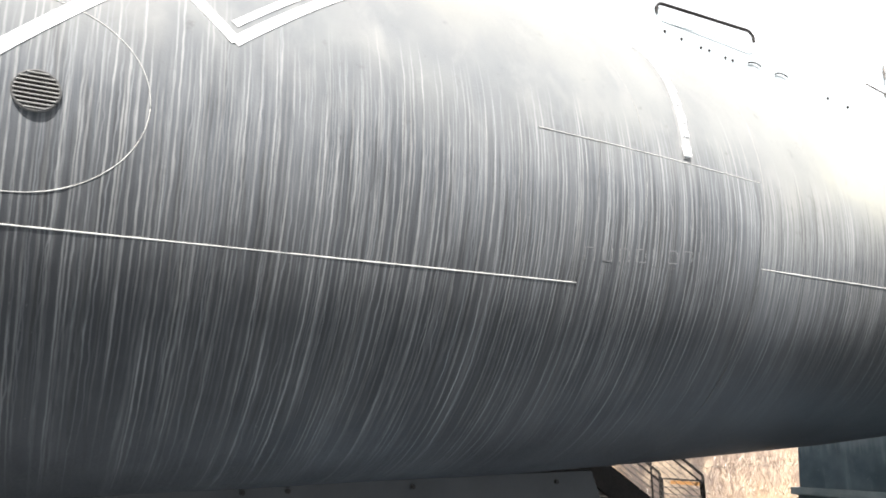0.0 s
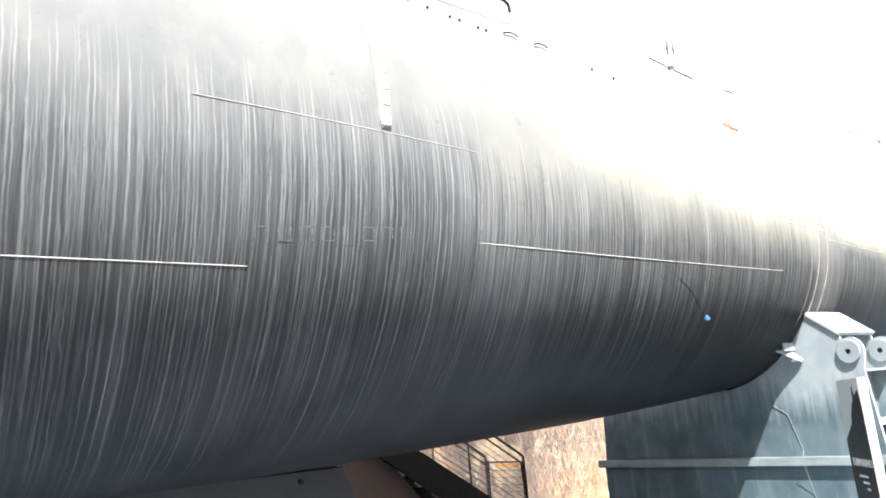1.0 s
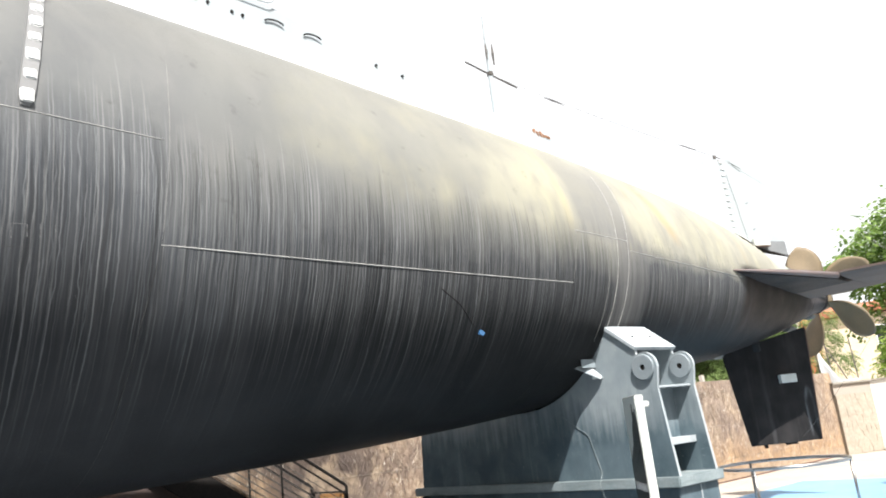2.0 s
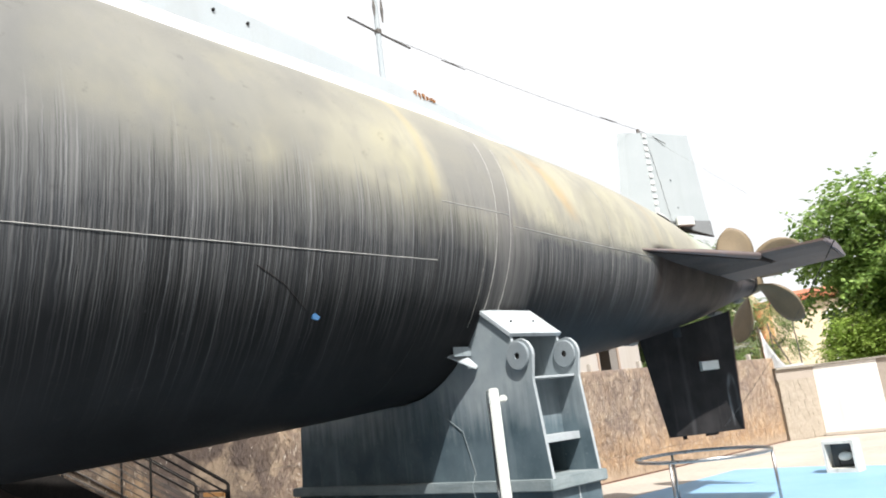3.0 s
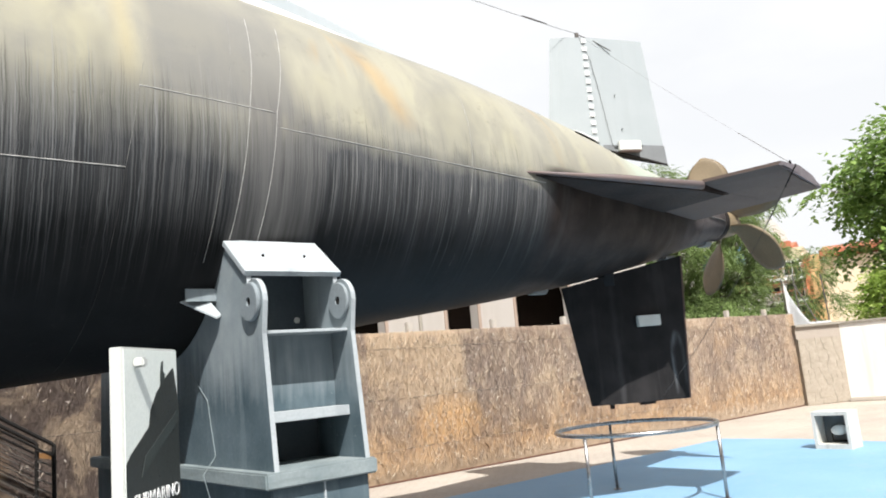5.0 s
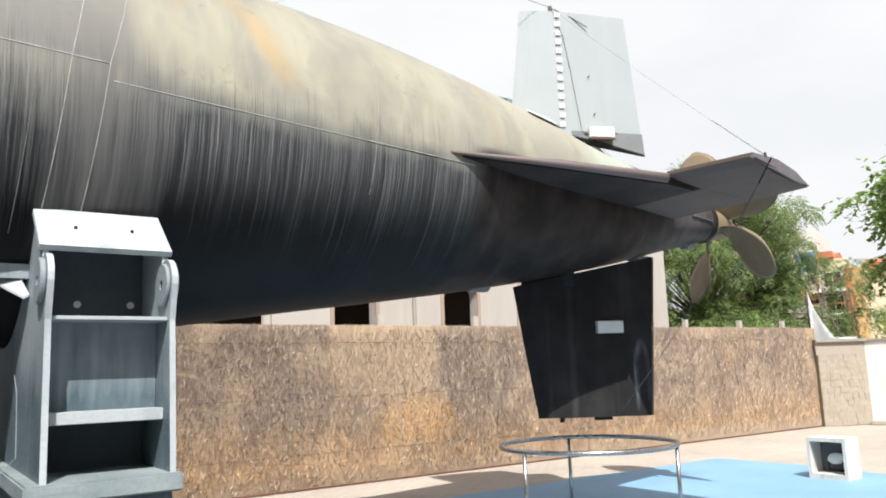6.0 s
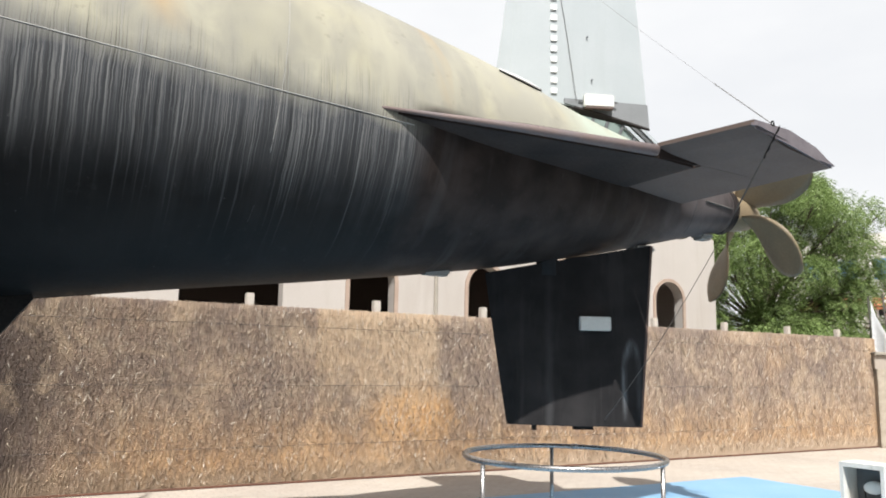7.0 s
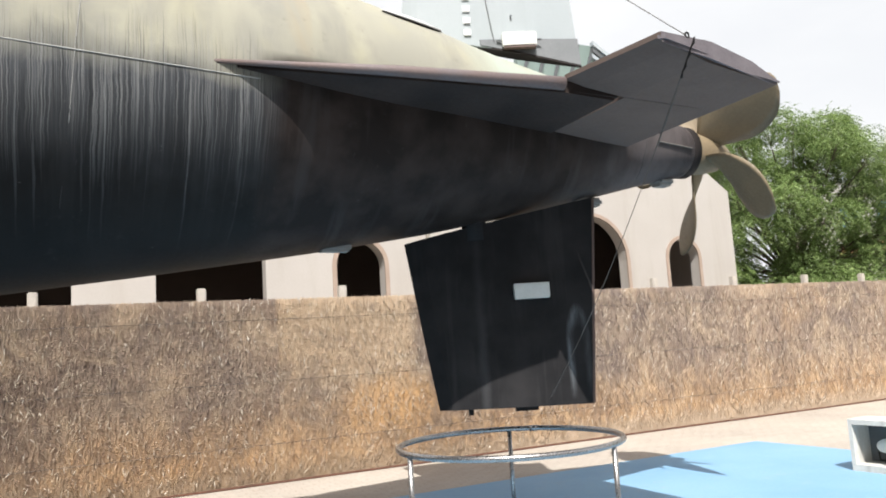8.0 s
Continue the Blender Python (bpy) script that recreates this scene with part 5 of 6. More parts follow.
part("turnbuckle", tubem([(-3.9, 0.08, 2.46), (-3.7, 0.08, 2.45), (-3.5, 0.08, 2.43)], [0.004, 0.010, 0.004], 6), WIRE, submarine)

# rudders, both turned by the same angle
TURNED = pose(0, 0.03, 0, 0, 0, -24.0)


def foil(front, back, thick, nose=0.35, n=13):
    """An upright blade between two edges, each a list of (chord, height); rounded nose, thin tail."""
    bm = bmesh.new()
    rings = []
    for (c0, z0), (c1, z1) in zip(front, back):
        ring = []
        for sgn in (-1, 1):
            for i in range(n):
                f = i / (n - 1) if sgn < 0 else 1 - i / (n - 1)
                half = thick * (math.sqrt(max(0.0, f / nose)) * 1.1 - 0.1 * f / nose if f < nose else 1.0 - 0.86 * ((f - nose) / (1 - nose)) ** 1.3)
                ring.append(bm.verts.new((c0 + (c1 - c0) * f, sgn * half, z0 + (z1 - z0) * f)))
        rings.append(ring)
    m = len(rings[0])
    for A, B in zip(rings, rings[1:]):
        for k in range(m):
            bm.faces.new((A[k], A[(k + 1) % m], B[(k + 1) % m], B[k]))
    bm.faces.new(rings[0])
    bm.faces.new(rings[-1])
    bmesh.ops.remove_doubles(bm, verts=bm.verts, dist=0.0005)
    return bm


rudder = part("lower_rudder", foil([(-0.35, -2.22), (-0.45, -1.6), (-0.56, -0.87)], [(0.89, -2.24), (0.95, -1.4), (1.02, -0.56)], 0.075), RUDDER, submarine, "black lower rudder, turned, with rubbed patches")
rudder.matrix_basis = TURNED
part("anode", boxm(0.30, 0.585, -0.125, -0.06, -1.375, -1.25, bevel=0.005), ZINC, rudder, "white anode block bolted to the rudder")
part("rudder_foot", boxm(-0.12, -0.08, -0.02, 0.02, -2.27, -2.22), IRON, rudder)
part("rudder_foot", boxm(0.26, 0.44, -0.03, 0.03, -2.262, -2.22), IRON, rudder)
part("edge_strip", prismm([(0.885, -2.236), (0.905, -2.236), (1.035, -0.57), (1.015, -0.57)], "y", -0.014, 0.014), RUST_BROWN, rudder, "rusty trailing edge")
part("rudder_stock", tubem([(0.02, 0, -0.88), (0.02, 0, -0.5)], 0.10, 20), BLACK, rudder, "", True)
fin = part("upper_rudder", foil([(-0.50, 0.9), (-0.42, 1.5), (-0.34, 2.2)], [(1.02, 0.59), (0.955, 1.4), (0.89, 2.18)], 0.07), FIN_GREY, submarine, "pale grey upper rudder, turned, with white draught marks")
fin.matrix_basis = TURNED
part("foot_band", foil([(0.1, 0.79), (0.1, 0.82)], [(1.03, 0.585), (1.015, 0.82)], 0.0745, nose=0.02), FIN_FOOT, fin, "darker grey band at the foot")
# thin black layer added to put the underside's shade into colour
part("sole_shade", foil([(0.1, 0.772), (0.1, 0.789)], [(1.032, 0.566), (1.032, 0.584)], 0.0765, nose=0.3), BROWN_BLACK, fin, "underside of the rudder, its shade put in as black")
part("anode", boxm(0.355, 0.645, -0.125, -0.06, 0.735, 0.86, bevel=0.01), ZINC, fin, "white anode block bolted to the rudder")
for k in range(13):
    part("draught_mark", boxm(0.04, 0.10, -0.084, -0.066, 0.86 + k * 0.105, 0.91 + k * 0.105), MARK, fin)
part("fin_cable", tubem([(0.02, -0.078, 2.21), (0.13, -0.078, 1.9), (0.2, -0.078, 1.45), (0.29, -0.078, 0.80)], 0.0025, 4), WIRE, fin)
part("fin_eye", tubem([(0.02, -0.02, 2.18), (0.02, -0.02, 2.27)], 0.025, 8), WIRE, fin)
part("fin_stay", tubem([(0.02, -0.03, 2.25), (0.2, -0.06, 2.16), (0.42, -0.08, 2.02)], 0.006, 5), WIRE, fin)
for z in (1.02, 1.45):
    part("fin_pin", tubem([(0.55 - z * 0.1, -0.05, z), (0.55 - z * 0.1, -0.076, z)], 0.007, 8), FIN_DARK, fin)
part("anode_rod", tubem([(0.31, -0.08, 0.80), (0.69, -0.08, 0.80)], 0.008, 6), FIN_DARK, fin)
part("anode_underside", boxm(0.365, 0.635, -0.123, -0.062, 0.722, 0.737), RUST_BROWN, fin, "rusty underside of the anode")
part("rudder_stock", tubem([(0, 0, 0.5), (0, 0, 0.95)], 0.065, 20), FIN_DARK, fin, "", True)


def plane_mesh(outline):
    """A level blade; each corner is (s, y, z, half thickness)."""
    bm = bmesh.new()
    up = [bm.verts.new((x, y, z + t)) for x, y, z, t in outline]
    lo = [bm.verts.new((x, y, z - t)) for x, y, z, t in outline]
    n = len(outline)
    bm.faces.new(up)
    bm.faces.new(lo)
    for i in range(n):
        bm.faces.new((up[i], up[(i + 1) % n], lo[(i + 1) % n], lo[i]))
    bmesh.ops.bevel(bm, geom=[e for e in bm.edges if abs((e.verts[0].co - e.verts[1].co).z) < 0.2 and (e.verts[0].co - e.verts[1].co).length > 0.2], offset=0.02, segments=2, affect="EDGES")
    return bm


def elevator_mesh(sg):
    """Two joined tapering panels: the outer one reaches ahead of the hinge."""
    bm = bmesh.new()
    for spans, prof in (([(-1.432, -0.04, 1.315, 0.012, -0.093), (-2.24, 0.05, 1.30, 0.0, -0.085)], ((0, 0.016), (0.12, 0.04), (0.36, 0.055), (1, 0.01))),
                        ([(-0.40, 0.455, 1.335, -0.03, -0.1), (-1.434, 0.455, 1.3152, -0.028, -0.093)], ((0, 0.055), (0.5, 0.035), (1, 0.01)))):
        rings = []
        for y, x0, x1, z0, z1 in spans:
            back = 0.25 if y == -2.24 else 0.0
            ring = [(x0 + (x1 - x0) * f, (y + back * f) * sg, z0 + (z1 - z0) * f + t) for f, t in prof]
            ring += [(x0 + (x1 - x0) * f, (y + back * f) * sg, z0 + (z1 - z0) * f - t) for f, t in reversed(prof)]
            rings.append([bm.verts.new(q) for q in ring])
        A, B = rings
        for k in range(len(A)):
            bm.faces.new((A[k], A[(k + 1) % len(A)], B[(k + 1) % len(A)], B[k]))
        bm.faces.new(A)
        bm.faces.new(B)
    return bm


for sg in (1, -1):
    stab = part("stabilizer", plane_mesh([(-2.27, -1.08 * sg, -0.01, 0.012), (-1.2, -1.265 * sg, -0.02, 0.045), (-0.03, -1.42 * sg, -0.035, 0.055), (0.41, -1.42 * sg, -0.05, 0.05), (0.45, -0.5 * sg, -0.04, 0.06), (0.3, -0.2 * sg, -0.03, 0.09), (-1.9, -0.5 * sg, -0.02, 0.09)]), STAB_BLACK, submarine, "dark weathered tail fin")
    # rust and scuffs, and the light the round nose catches, all in one colour
    part("leading_edge", tubem([(-2.28, -1.09 * sg, -0.008), (-1.2, -1.28 * sg, -0.018), (-0.05, -1.43 * sg, -0.032)], [0.012, 0.034, 0.046], 12), LEAD_EDGE, stab, "scuffed and rusty leading edge, light on its nose put into the colour", True)
    elev = part("elevator", elevator_mesh(sg), ELEV_BROWN, submarine, "dark weathered elevator at the tail")
    # paler than the elevator: light on the end plate is put into colour
    part("end_plate", plane_mesh([(0.04, -2.225 * sg, -0.014, 0.030), (0.07, -2.26 * sg, -0.016, 0.034), (0.5, -2.20 * sg, -0.03, 0.056), (0.95, -2.105 * sg, -0.06, 0.05), (1.30, -2.022 * sg, -0.085, 0.024), (1.28, -1.985 * sg, -0.085, 0.018)]), TIP_GREY, elev, "end plate with sunlight put into its grey")
    part("shackle", tubem([(0.28 + 0.014 * math.cos(radians(a)), -2.22 * sg, 0.03 + 0.018 * math.sin(radians(a))) for a in range(0, 360, 30)], 0.006, 6, True), IRON, elev)
    part("shackle", tubem([(0.46 + 0.013 * math.cos(radians(a)), -2.18 * sg, 0.02 + 0.017 * math.sin(radians(a))) for a in range(0, 360, 30)], 0.005, 6, True), IRON, elev)

# tail cone fittings
part("bearing_band", tubem([(2.26, 0, 0), (2.40, 0, 0)], 0.25, 32), BROWN_BLACK, submarine, "", True)
part("zinc_lump", boxm(0.98, 1.26, -0.14, 0.02, -0.575, -0.50, bevel=0.025), OLD_ZINC, submarine, "pale anode under the tail cone")
part("zinc_lump", boxm(1.98, 2.18, -0.09, 0.08, -0.345, -0.26, bevel=0.03), OLD_ZINC, submarine, "pale anode under the tail cone")
part("keel_anode", boxm(-1.35, -1.1, -0.12, 0.0, -0.975, -0.90, bevel=0.02), OLD_ZINC, submarine, "pale anode under the stern")
strip_pts = [skin(s0, a, 0.018) for s0, a in ((-0.98, 47.5), (-0.8, 48.5), (-0.62, 50), (-0.45, 52))]
part("deck_strip", tubem(strip_pts, [0.006, 0.017, 0.017, 0.006], 8), MARK, submarine, "short white bar on the after end of the hull", True)
# black tube just below the bar, put there as its shadow
part("deck_strip_shadow", tubem([q - Vector((0, 0.004, 0.014)) for q in strip_pts], [0.004, 0.011, 0.011, 0.004], 6), IRON, submarine)
part("shaft_rod", tubem([(1.75, -0.36, -0.02), (2.25, -0.27, -0.03)], 0.01, 5), WIRE, submarine)

propeller = part("propeller", tubem([(2.40, 0, 0), (2.44, 0, 0), (2.62, 0, 0), (2.80, 0, 0), (2.94, 0, 0), (2.98, 0, 0)], [0.20, 0.215, 0.20, 0.165, 0.09, 0.02], 32), BRONZE, submarine, "dull bronze propeller with five broad blades", True)


def blade_mesh():
    bm = bmesh.new()
    rows = []
    for i in range(15):
        f = i / 14
        r = 0.16 + 0.87 * f
        chord = (0.15 + 0.48 * math.sin(math.pi * min(1.0, f * 0.72 + 0.1)) ** 1.2) * (1 if f < 0.72 else math.sqrt(max(0.0, 1 - ((f - 0.72) / 0.285) ** 2)))
        pitch = math.atan2(2.2, 2 * math.pi * r) + radians(6)
        lag = 0.10 * f * f
        ring = []
        for sd in (-1, 1):
            for k in range(9):
                q = k / 8 if sd < 0 else 1 - k / 8
                u = (q - 0.5) * chord
                th = sd * 0.028 * (1 - 0.75 * f) * math.sqrt(max(0.0, 1 - (2 * q - 1) ** 2)) + 0.006 * (2 * q - 1) ** 2
                tang = -u * math.cos(pitch) - lag
                ax = u * math.sin(pitch) + th + 0.05 * f
                a = tang / r
                ring.append(bm.verts.new((2.62 + ax, r * math.sin(a), r * math.cos(a))))
        rows.append(ring)
    m = len(rows[0])
    for A, B in zip(rows, rows[1:]):
        for k in range(m):
            bm.faces.new((A[k], A[(k + 1) % m], B[(k + 1) % m], B[k]))
    bm.faces.new(rows[0])
    bm.faces.new(rows[-1])
    bmesh.ops.remove_doubles(bm, verts=bm.verts, dist=0.0005)
    return bm


blade = part("blade", blade_mesh(), BRONZE, propeller, "", True)
blade.matrix_basis = pose(0, 0, 0, 0, 0, 0)
for k in range(1, 5):
    other = blade.copy()
    scene.collection.objects.link(other)
    other.parent = propeller
    other.matrix_basis = Matrix.Rotation(radians(72 * k), 4, "X")
propeller.matrix_basis = Matrix.Rotation(radians(-17), 4, "X")

# ---- steel cradle under the stern ----
GROUND = -3.33


def ring_plate(x0, x1, y, z, r1, r0, n=32):
    """A flat ring with a bevelled rim, its axis along x."""
    bm = bmesh.new()
    e = min(0.006, (x1 - x0) * 0.3)
    prof = [(x0, r0), (x0, r1 - e), (x0 + e, r1), (x1 - e, r1), (x1, r1 - e), (x1, r0)]
    rings = [[bm.verts.new((px, y + pr * math.cos(2 * math.pi * k / n), z + pr * math.sin(2 * math.pi * k / n))) for px, pr in prof] for k in range(n)]
    for k in range(n):
        A, B = rings[k], rings[(k + 1) % n]
        for q in range(6):
            bm.faces.new((A[q], A[(q + 1) % 6], B[(q + 1) % 6], B[q]))
    return bm


def edge_strip_mesh(outline, x0, x1, lift):
    """A thin strip wrapped round an open outline (y, z), standing a hair proud of the plate's edge."""
    bm = bmesh.new()
    rows = []
    for k, (y, z) in enumerate(outline):
        a, c = Vector(outline[max(0, k - 1)]), Vector(outline[min(len(outline) - 1, k + 1)])
        d = (c - a).normalized()
        o = Vector((-d.y, d.x)) * lift
        o = o if o.x < 0 else -o
        rows.append([bm.verts.new((x, y + o.x * q, z + o.y * q)) for x, q in ((x0, 0.0), (x0, 1.0), (x1, 1.0), (x1, 0.0))])
    for A, B in zip(rows, rows[1:]):
        for k in range(4):
            bm.faces.new((A[k], A[(k + 1) % 4], B[(k + 1) % 4], B[k]))
    bm.faces.new(rows[0])
    bm.faces.new(rows[-1])
    return bm


def cradle_at(s0, s1, name, r):
    th = thing(name, SUB, "blue-grey painted steel cradle with lifting eyes, holding up the hull", "cradle")
    lip = [(-1.77, -2.17), (-1.70, -1.40)] + arc(-1.60, -1.205, 0.135, 200, 60, 8) + [(-1.52, -0.985), (-1.24, -0.765)]
    inner = [(r * math.cos(radians(a)), r * math.sin(radians(a))) for a in range(212, 331, 6)]
    right = [(-y, z) for y, z in reversed(lip)]
    outline = lip + inner + right
    for a, b in ((s0, s0 + 0.028), (s1 - 0.028, s1)):
        sp = part("side_plate", prismm(outline, "x", a, b, bevel=0.004), CRADLE, th)
        # pale strip that stands for sunlight on the plate's front edge
        part("sunlit_edge", edge_strip_mesh(lip[:-1], a - 0.001, b + 0.001, 0.003), CRADLE_LIGHT, sp, "pale strip for sunlight on the plate's edge")
    for sgn in (-1, 1):
        for a, b in ((s0 - 0.03, s0 - 0.001), (s1 - 0.05, s1 - 0.029), (s1 + 0.001, s1 + 0.014)):
            d = part("lifting_eye", ring_plate(a, b, sgn * 1.60, -1.205, 0.115, 0.027), EYE_GREY, th, "round doubling plate of a lifting eye")
            part("eye_hole", tubem([((a + b) / 2 - 0.004, sgn * 1.60, -1.205), ((a + b) / 2 + 0.004, sgn * 1.60, -1.205)], 0.028, 14), IRON, d)
        y = lambda v: sgn * v
        top = bmesh.new()
        prism(top, [(y(-1.56), -1.015), (y(-1.24), -0.765), (y(-1.215), -0.79), (y(-1.535), -1.04)], "x", s0 - 0.02, s1 + 0.02, bevel=0.003)
        tp = part("top_plate", top, CRADLE_LIGHT, th, "pale sloping top plate")
        for sx in (s0 + 0.167, s1 - 0.162):
            part("bolt_hole", tubem([(sx, y(-1.41), -0.887), (sx, y(-1.416), -0.893)], 0.009, 8), IRON, tp)
        def slab(y0, y1, z0, z1, mat, nm, lab=""):
            a, b = sorted((y(y0), y(y1)))
            return part(nm, boxm(s0 + 0.03, s1 - 0.03, a, b, z0, z1, bevel=0.003), mat, th, lab)
        slab(-1.67, -0.93, -1.40, -1.38, CRADLE_LIGHT, "shelf")
        up = slab(-1.128, -1.108, -1.38, -0.84, CRADLE_SHADED, "back_panel", "blue-grey inner panel with the compartment's shade in its colour")
        for sx in (s0 + 0.237, s1 - 0.094):
            part("plug", tubem([(sx, y(-1.138), -1.275), (sx, y(-1.12), -1.275)], 0.02, 12), ZINC, up)
        slab(-1.47, -1.445, -1.85, -1.40, CRADLE, "back_panel")
        slab(-1.63, -1.43, -1.91, -1.85, CRADLE_LIGHT, "shelf")
        slab(-1.22, -1.195, -2.17, -1.91, CRADLE_SHADED, "back_panel", "blue-grey inner panel with the compartment's shade in its colour")
    part("saddle_web", prismm([(r * math.cos(radians(a)), r * math.sin(radians(a)) - 0.004) for a in range(226, 315, 6)] + [(1.02, -2.168), (-1.02, -2.168)], "x", (s0 + s1) / 2 - 0.02, (s0 + s1) / 2 + 0.02), CRADLE, th)
    # black in place of cradle grey: shade under the hull put into the colour
    part("hull_wing", prismm([(s1 + 0.002, -1.84), (s1 + 0.36, -1.35), (s1 + 0.32, -1.28), (s1 + 0.002, -1.34)], "y", -0.2, 0.9, bevel=0.004), IRON, th, "sloping stiffener under the hull, its shade put in as black")
    part("cap_plate", boxm(s0 - 0.07, s1 + 0.03, -1.81, 1.86, -2.255, -2.165, bevel=0.01), CRADLE_CAP, th, "blue-grey cap plate with a chipped edge")
    part("pedestal", boxm(s0 - 0.02, s1 - 0.01, -1.76, 1.79, GROUND, -2.255, bevel=0.008), CRADLE, th)
    part("seam_bead", boxm((s0 + s1) / 2 - 0.006, (s0 + s1) / 2 + 0.006, -1.767, -1.759, GROUND, -2.26), CRADLE_LIGHT, th)
    br = bmesh.new()
    for zz in (0.0, 0.014):
        br.faces.new([br.verts.new(q) for q in ((s0 - 0.21, -0.97, -1.11 - zz), (s0 - 0.05, -1.02, -1.10 - zz), (s0 - 0.002, -1.12, -1.22 - zz), (s0 - 0.03, -1.12, -1.235 - zz))])
    bl = list(br.verts)
    for k in range(4):
        br.faces.new((bl[k], bl[(k + 1) % 4], bl[4 + (k + 1) % 4], bl[4 + k]))
    part("bracket", br, CRADLE_LIGHT, th, "small three-cornered bracket")
    part("bracket_web", prismm([(s0 - 0.2, -1.13), (s0 - 0.2, -1.05), (s0 - 0.002, -1.05), (s0 - 0.002, -1.13)], "y", -1.06, -1.05), CRADLE, th)
    part("run_of_cable", tubem([(s0 - 0.006, -0.55, -1.55), (s0 - 0.006, -0.85, -1.75), (s0 - 0.006, -0.95, -2.1), (s0 - 0.1, -0.98, -2.2), (s0 - 0.03, -1.0, -2.5), (s0 - 0.03, -1.15, GROUND)], 0.0028, 5), CRADLE_CAP, th)
    return th


cradle_at(-5.135, -4.52, "hull_cradle", 1.47)

# grey plinth under the middle of the hull
# darker than its grey steel: the hull's shade is put into the colour
plinth = thing("hull_plinth", SUB, "low grey steel plinth under the middle of the hull, shade put into its colour", "plinth")
part("side_panel", prismm([(-15.5, GROUND), (-9.2, GROUND), (-9.75, -1.80), (-15.5, -1.86)], "y", -0.06, 0.9, bevel=0.006), PLINTH, plinth)
for sx in (-12.55, -12.25, -11.34, -10.1):
    part("bolt", tubem([(sx, -0.075, -1.88), (sx, -0.06, -1.88)], 0.018, 8), IRON, plinth)

# ---- visitors' stair behind the hull ----
stair = thing("steel_stair", SUB, "black steel stair with wire railings leading up behind the hull", "stair")
FOOT, RISE = -5.2, 0.655


def nose(s):
    return GROUND + 0.27 + (FOOT - s) * RISE


for y in (3.35, 4.25):
    part("stringer", prismm([(FOOT + 0.25, GROUND), (FOOT, GROUND + 0.33), (-9.2, nose(-9.2) + 0.06), (-9.2, nose(-9.2) - 0.3), (FOOT - 0.25, GROUND)], "y", y - 0.025, y + 0.025), IRON, stair)
    rail = part("railing", tubem([(FOOT, y, GROUND + 0.1), (FOOT, y, nose(FOOT) + 0.97), (FOOT - 0.03, y, nose(FOOT) + 1.0), (-9.2, y, nose(-9.2) + 1.0)], 0.022, 8), IRON, stair, "black handrail with thin wires")
    for k in range(1, 5):
        s0 = FOOT - k * 0.95
        part("baluster", tubem([(s0, y, nose(s0)), (s0, y, nose(s0) + 0.99)], 0.014, 6), IRON, rail)
    part("mid_rail", tubem([(FOOT, y, nose(FOOT) + 0.86), (-9.2, y, nose(-9.2) + 0.86)], 0.014, 6), IRON, rail)
    for k in range(8):
        z = 0.10 + k * 0.092
        part("wire", tubem([(FOOT, y, nose(FOOT) + z), (-9.2, y, nose(-9.2) + z)], 0.005, 4), WIRE, rail)
for k in range(15):
    s0 = FOOT - 0.27 * k
    part("tread", boxm(s0 - 0.27, s0, 3.375, 4.225, nose(s0) - 0.05, nose(s0) - 0.02), IRON, stair)
part("landing", boxm(-11.2, -9.2, 3.3, 4.3, nose(-9.2) - 0.06, nose(-9.2)), IRON, stair)
for sx in (-11.1, -9.3):
    for y in (3.4, 4.2):
        part("leg", boxm(sx - 0.04, sx + 0.04, y - 0.04, y + 0.04, GROUND, nose(-9.2) - 0.06), IRON, stair)
part("under_panel", prismm([(-9.2, GROUND), (-9.2, nose(-9.2) - 0.33), (-7.3, nose(-7.3) - 0.33), (-6.2, GROUND)], "y", 3.42, 3.44), RUST_BROWN, stair, "rusty brown panel under the stair")
gate = part("gate", tubem([(FOOT, 3.4, GROUND + 0.15), (FOOT, 3.4, nose(FOOT) + 0.9), (FOOT, 4.2, nose(FOOT) + 0.9), (FOOT, 4.2, GROUND + 0.15)], 0.02, 8, True), IRON, stair, "low black gate at the foot of the stair")
for k in range(9):
    z = GROUND + 0.25 + k * 0.1
    part("gate_wire", tubem([(FOOT, 3.4, z), (FOOT, 4.2, z)], 0.006, 4), WIRE, gate)
part("gate_label", boxm(FOOT - 0.02, FOOT + 0.03, 3.42, 4.0, nose(FOOT) + 0.83, nose(FOOT) + 0.88), ORANGE_LABEL, gate, "orange strip on the gate's top bar")

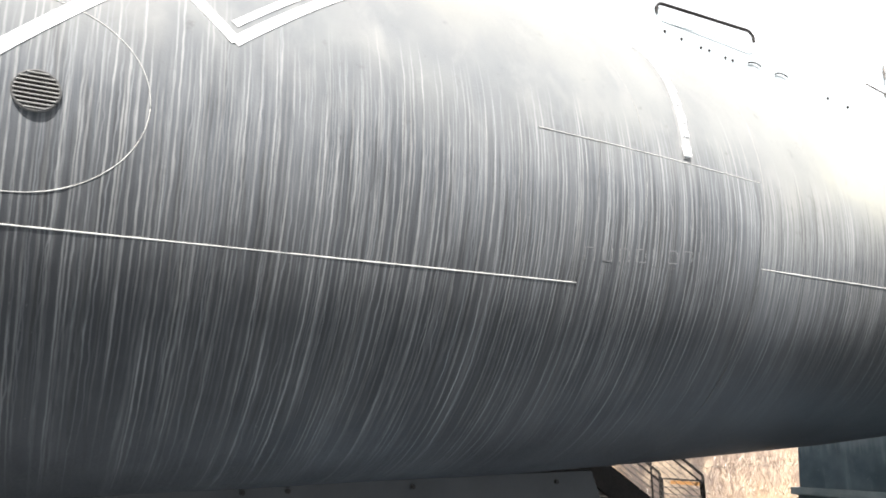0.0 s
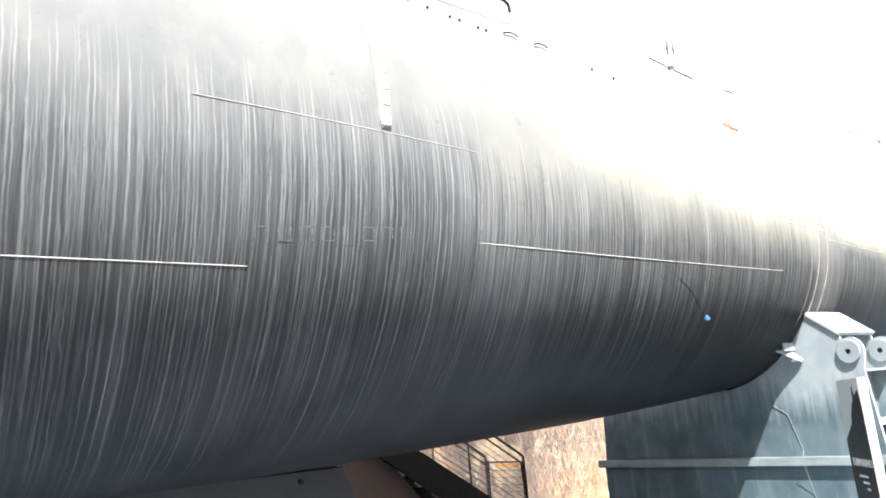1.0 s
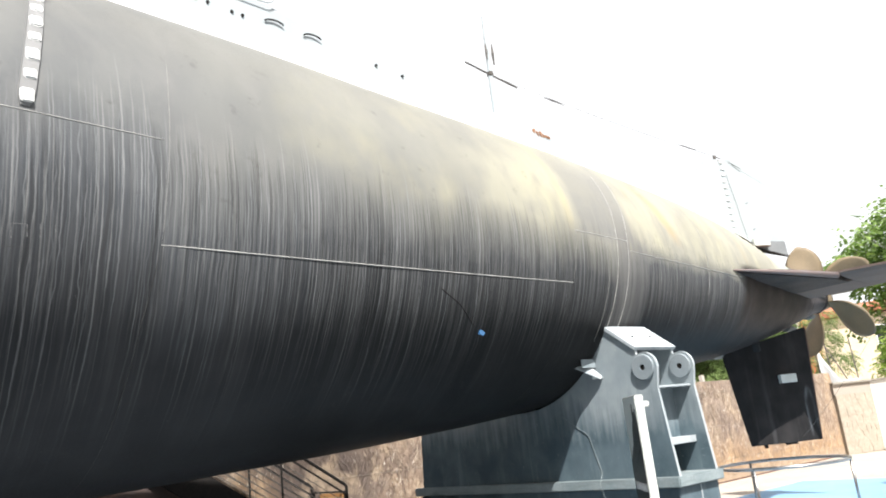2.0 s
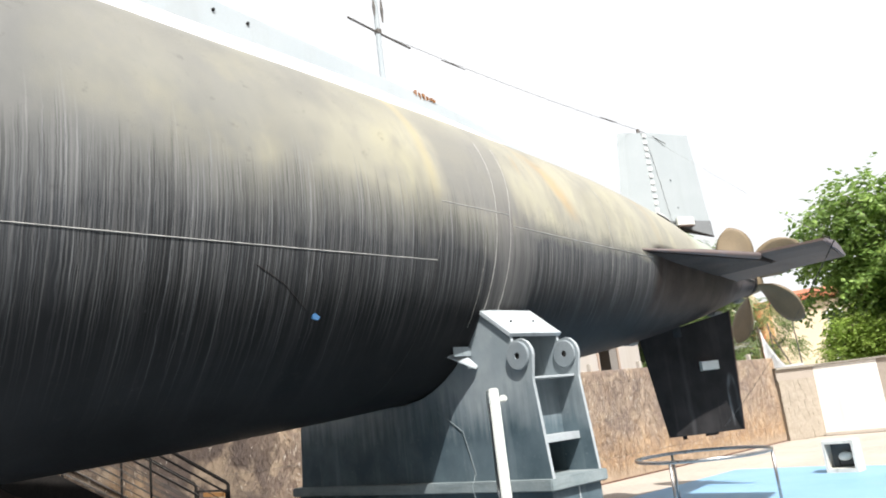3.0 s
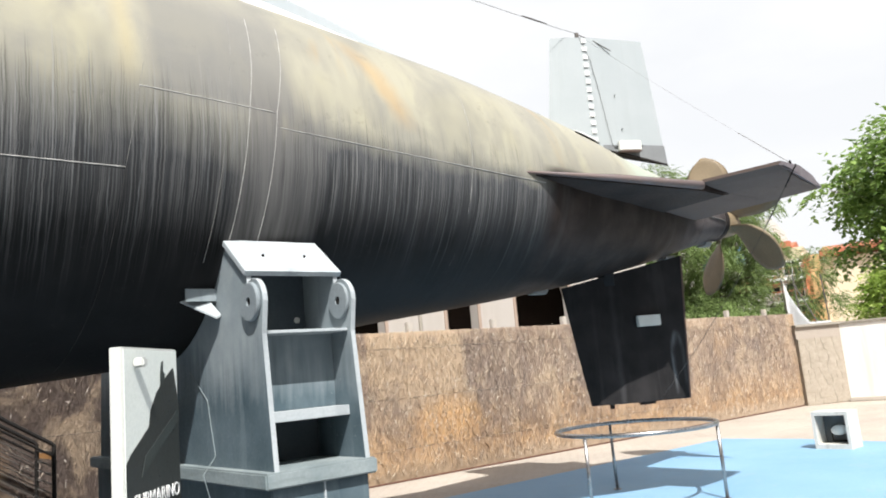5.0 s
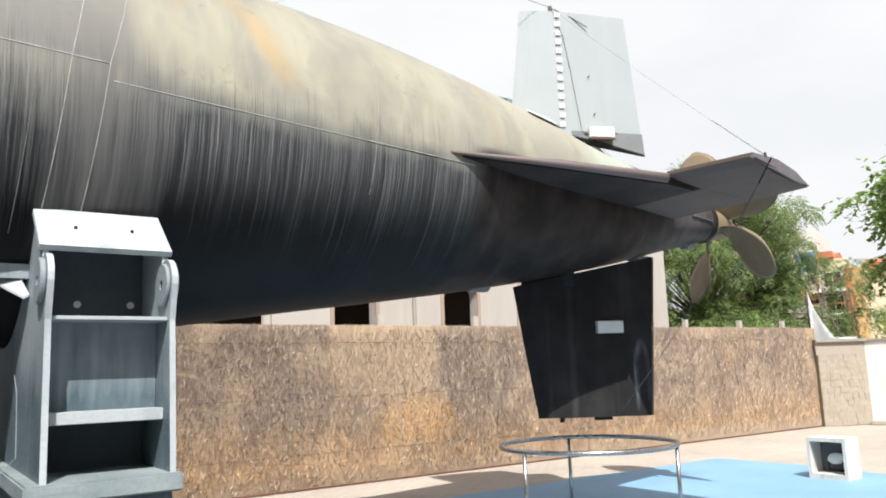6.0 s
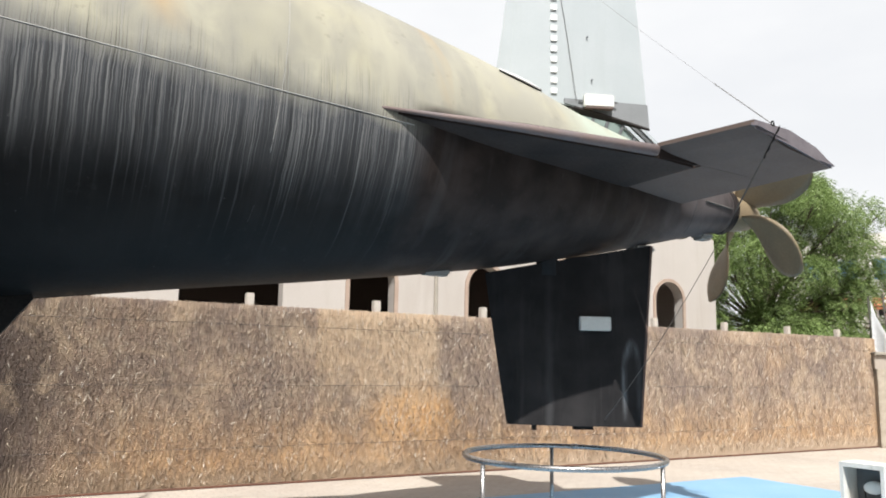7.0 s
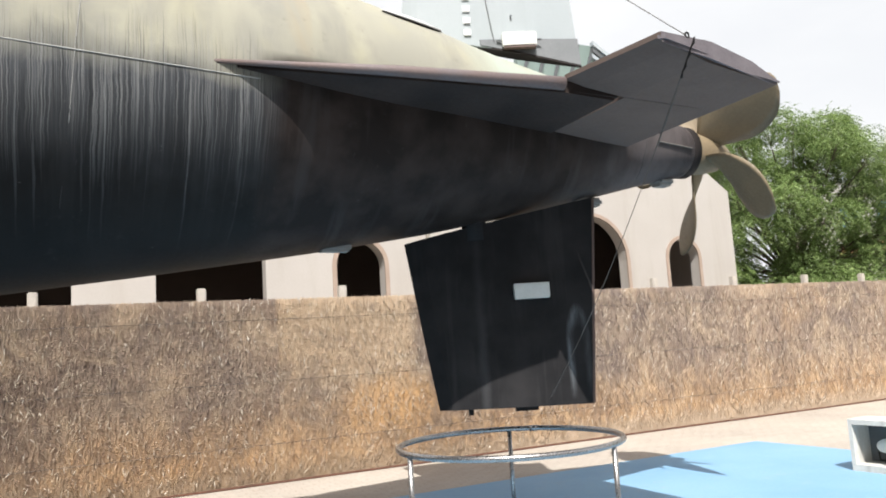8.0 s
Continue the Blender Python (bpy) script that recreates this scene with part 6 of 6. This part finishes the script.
# ---- information board ----
board = thing("information_board", pose(6.605, 3.72, 0, 0, 0, 56.3) @ Matrix.Diagonal((0.92, 1, 1, 1)), "white edged board with a dark ship picture and white lettering", "sign")
part("core", boxm(0.0, 0.6, 0.0, 0.06, 0.02, 1.86, bevel=0.004), BOARD_WHITE, board)
for y0, y1, back in ((-0.004, 0.0, False), (0.06, 0.064, True)):
    face = part("picture", boxm(0.012, 0.592, y0, y1, 0.05, 1.85), BOARD_PALE, board, "pale green printed picture")
    dark = [(0.012, 0.05), (0.592, 0.05), (0.592, 1.60), (0.575, 1.66), (0.545, 1.765), (0.50, 1.745), (0.42, 1.70), (0.34, 1.645), (0.27, 1.56), (0.25, 1.49), (0.15, 1.43), (0.06, 1.38), (0.012, 1.34)]
    if back:
        dark = [(0.604 - u, z) for u, z in dark]
    y2, y3 = (y1, y1 + 0.003) if back else (y0 - 0.003, y0)
    part("ship_shape", prismm(dark, "y", y2, y3), BOARD_DARK, face, "dark shape of a ship's bow")
    yb = y3 if back else y2
    for k in range(3):
        z = 1.06 - k * 0.05
        part("text_bar", boxm(0.09 if not back else 0.2, 0.42 - 0.07 * k, min(yb, yb + (0.002 if back else -0.002)), max(yb, yb + (0.002 if back else -0.002)), z - 0.012, z + 0.006), MARK, face)
    rig = [(0.33, 1.57), (0.385, 1.66), (0.39, 1.735), (0.405, 1.79), (0.425, 1.80), (0.42, 1.75), (0.445, 1.735), (0.43, 1.70)]
    if back:
        rig = [(0.604 - u, z) for u, z in rig]
    part("rigging", prismm(rig, "y", y2, y3), BOARD_GREY, face, "pale broken outline of rigging")
    # slanting sunlight on the board, painted as a lighter band
    beam = [(0.20, 1.36), (0.592, 1.56), (0.592, 1.50), (0.16, 1.27)]
    if back:
        beam = [(0.604 - u, z) for u, z in beam]
    ya, yc = (yb, yb + 0.002) if back else (yb - 0.002, yb)
    part("sunlight_band", prismm(beam, "y", ya, yc), BOARD_GREY, face, "slanting band of sunlight painted on the board")


def lettering(text, size, mat, parent, m, name="lettering"):
    cu = bpy.data.curves.new(name, "FONT")
    cu.body, cu.size, cu.extrude, cu.align_x = text, size, 0.0015, "CENTER"
    ob = new(name, cu)
    dg = bpy.context.evaluated_depsgraph_get()
    me = bpy.data.meshes.new_from_object(ob.evaluated_get(dg))
    bpy.data.objects.remove(ob)
    me.materials.clear()
    me.materials.append(mat)
    o = new(name, me)
    o.parent = parent
    o.matrix_basis = m
    return tagged(o, "white lettering")


lettering("SUBMARINO", 0.088, MARK, board, pose(0.325, -0.0095, 1.14, 90, 0, 0))
lettering("SUBMARINO", 0.088, MARK, board, pose(0.275, 0.0695, 1.14, 90, 0, 180))
part("small_box", boxm(0.09, 0.14, -0.06, -0.0075, 1.765, 1.81, bevel=0.008), BOARD_WHITE, board, "small white box fixed to the picture")

# ---- round rail under the rudder ----
rail = thing("round_rail", pose(12.39, 6.99, 0), "round waist-low rail of bare steel tube on thin posts", "railing")
part("top_ring", tubem([(0.905 * math.cos(radians(a)), 0.905 * math.sin(radians(a)), 0.82) for a in range(0, 360, 6)], 0.024, 10, True), STEEL, rail, "", True)
part("ring_joint", tubem([(0.905 * math.cos(radians(a)), 0.905 * math.sin(radians(a)), 0.82) for a in (52, 54, 56)], 0.027, 10), STEEL, rail, "welded sleeve in the ring", True)
for x, y in ((-0.885, -0.19), (0.545, -0.72), (0.33, 0.84)):
    p = part("post", tubem([(x, y, 0.0), (x, y, 0.80)], 0.02, 10), STEEL, rail, "", True)
    part("foot_plate", tubem([(x, y, 0.006), (x, y, 0.014)], 0.05, 14), STEEL, p)

# ---- floodlight in its box ----
lamp = thing("ground_floodlight", pose(16.71, 7.95, 0.0, 0, 0, -78) @ Matrix.Scale(0.89, 4), "square white concrete box holding a round floodlight, on the blue floor", "floodlight")
shell = bmesh.new()
for a in ((0, 0.05, 0, 0.42, 0.006, 0.62), (0.55, 0.60, 0, 0.42, 0.006, 0.62), (0.05, 0.55, 0, 0.42, 0.006, 0.085), (0.05, 0.55, 0, 0.42, 0.56, 0.62), (0.05, 0.55, 0.34, 0.42, 0.085, 0.56)):
    box(shell, *a)
part("shell", shell, LAMP_WHITE, lamp)
part("recess", boxm(0.053, 0.547, 0.325, 0.338, 0.088, 0.557), FIN_DARK, lamp, "grey back of the recess")
lens = bmesh.new()
bmesh.ops.create_uvsphere(lens, u_segments=20, v_segments=10, radius=0.14)
bmesh.ops.transform(lens, matrix=Matrix.Translation((0.34, 0.22, 0.30)) @ Matrix.Rotation(radians(-8), 4, "Y") @ Matrix.Diagonal((1.0, 0.45, 0.62, 1)), verts=lens.verts)
part("lamp_head", lens, ZINC, lamp, "oval pale lamp head", True)
part("bracket", tubem([(0.20, 0.24, 0.30), (0.20, 0.26, 0.12), (0.48, 0.26, 0.12), (0.48, 0.24, 0.30)], 0.012, 6), IRON, lamp, "dark lamp bracket")
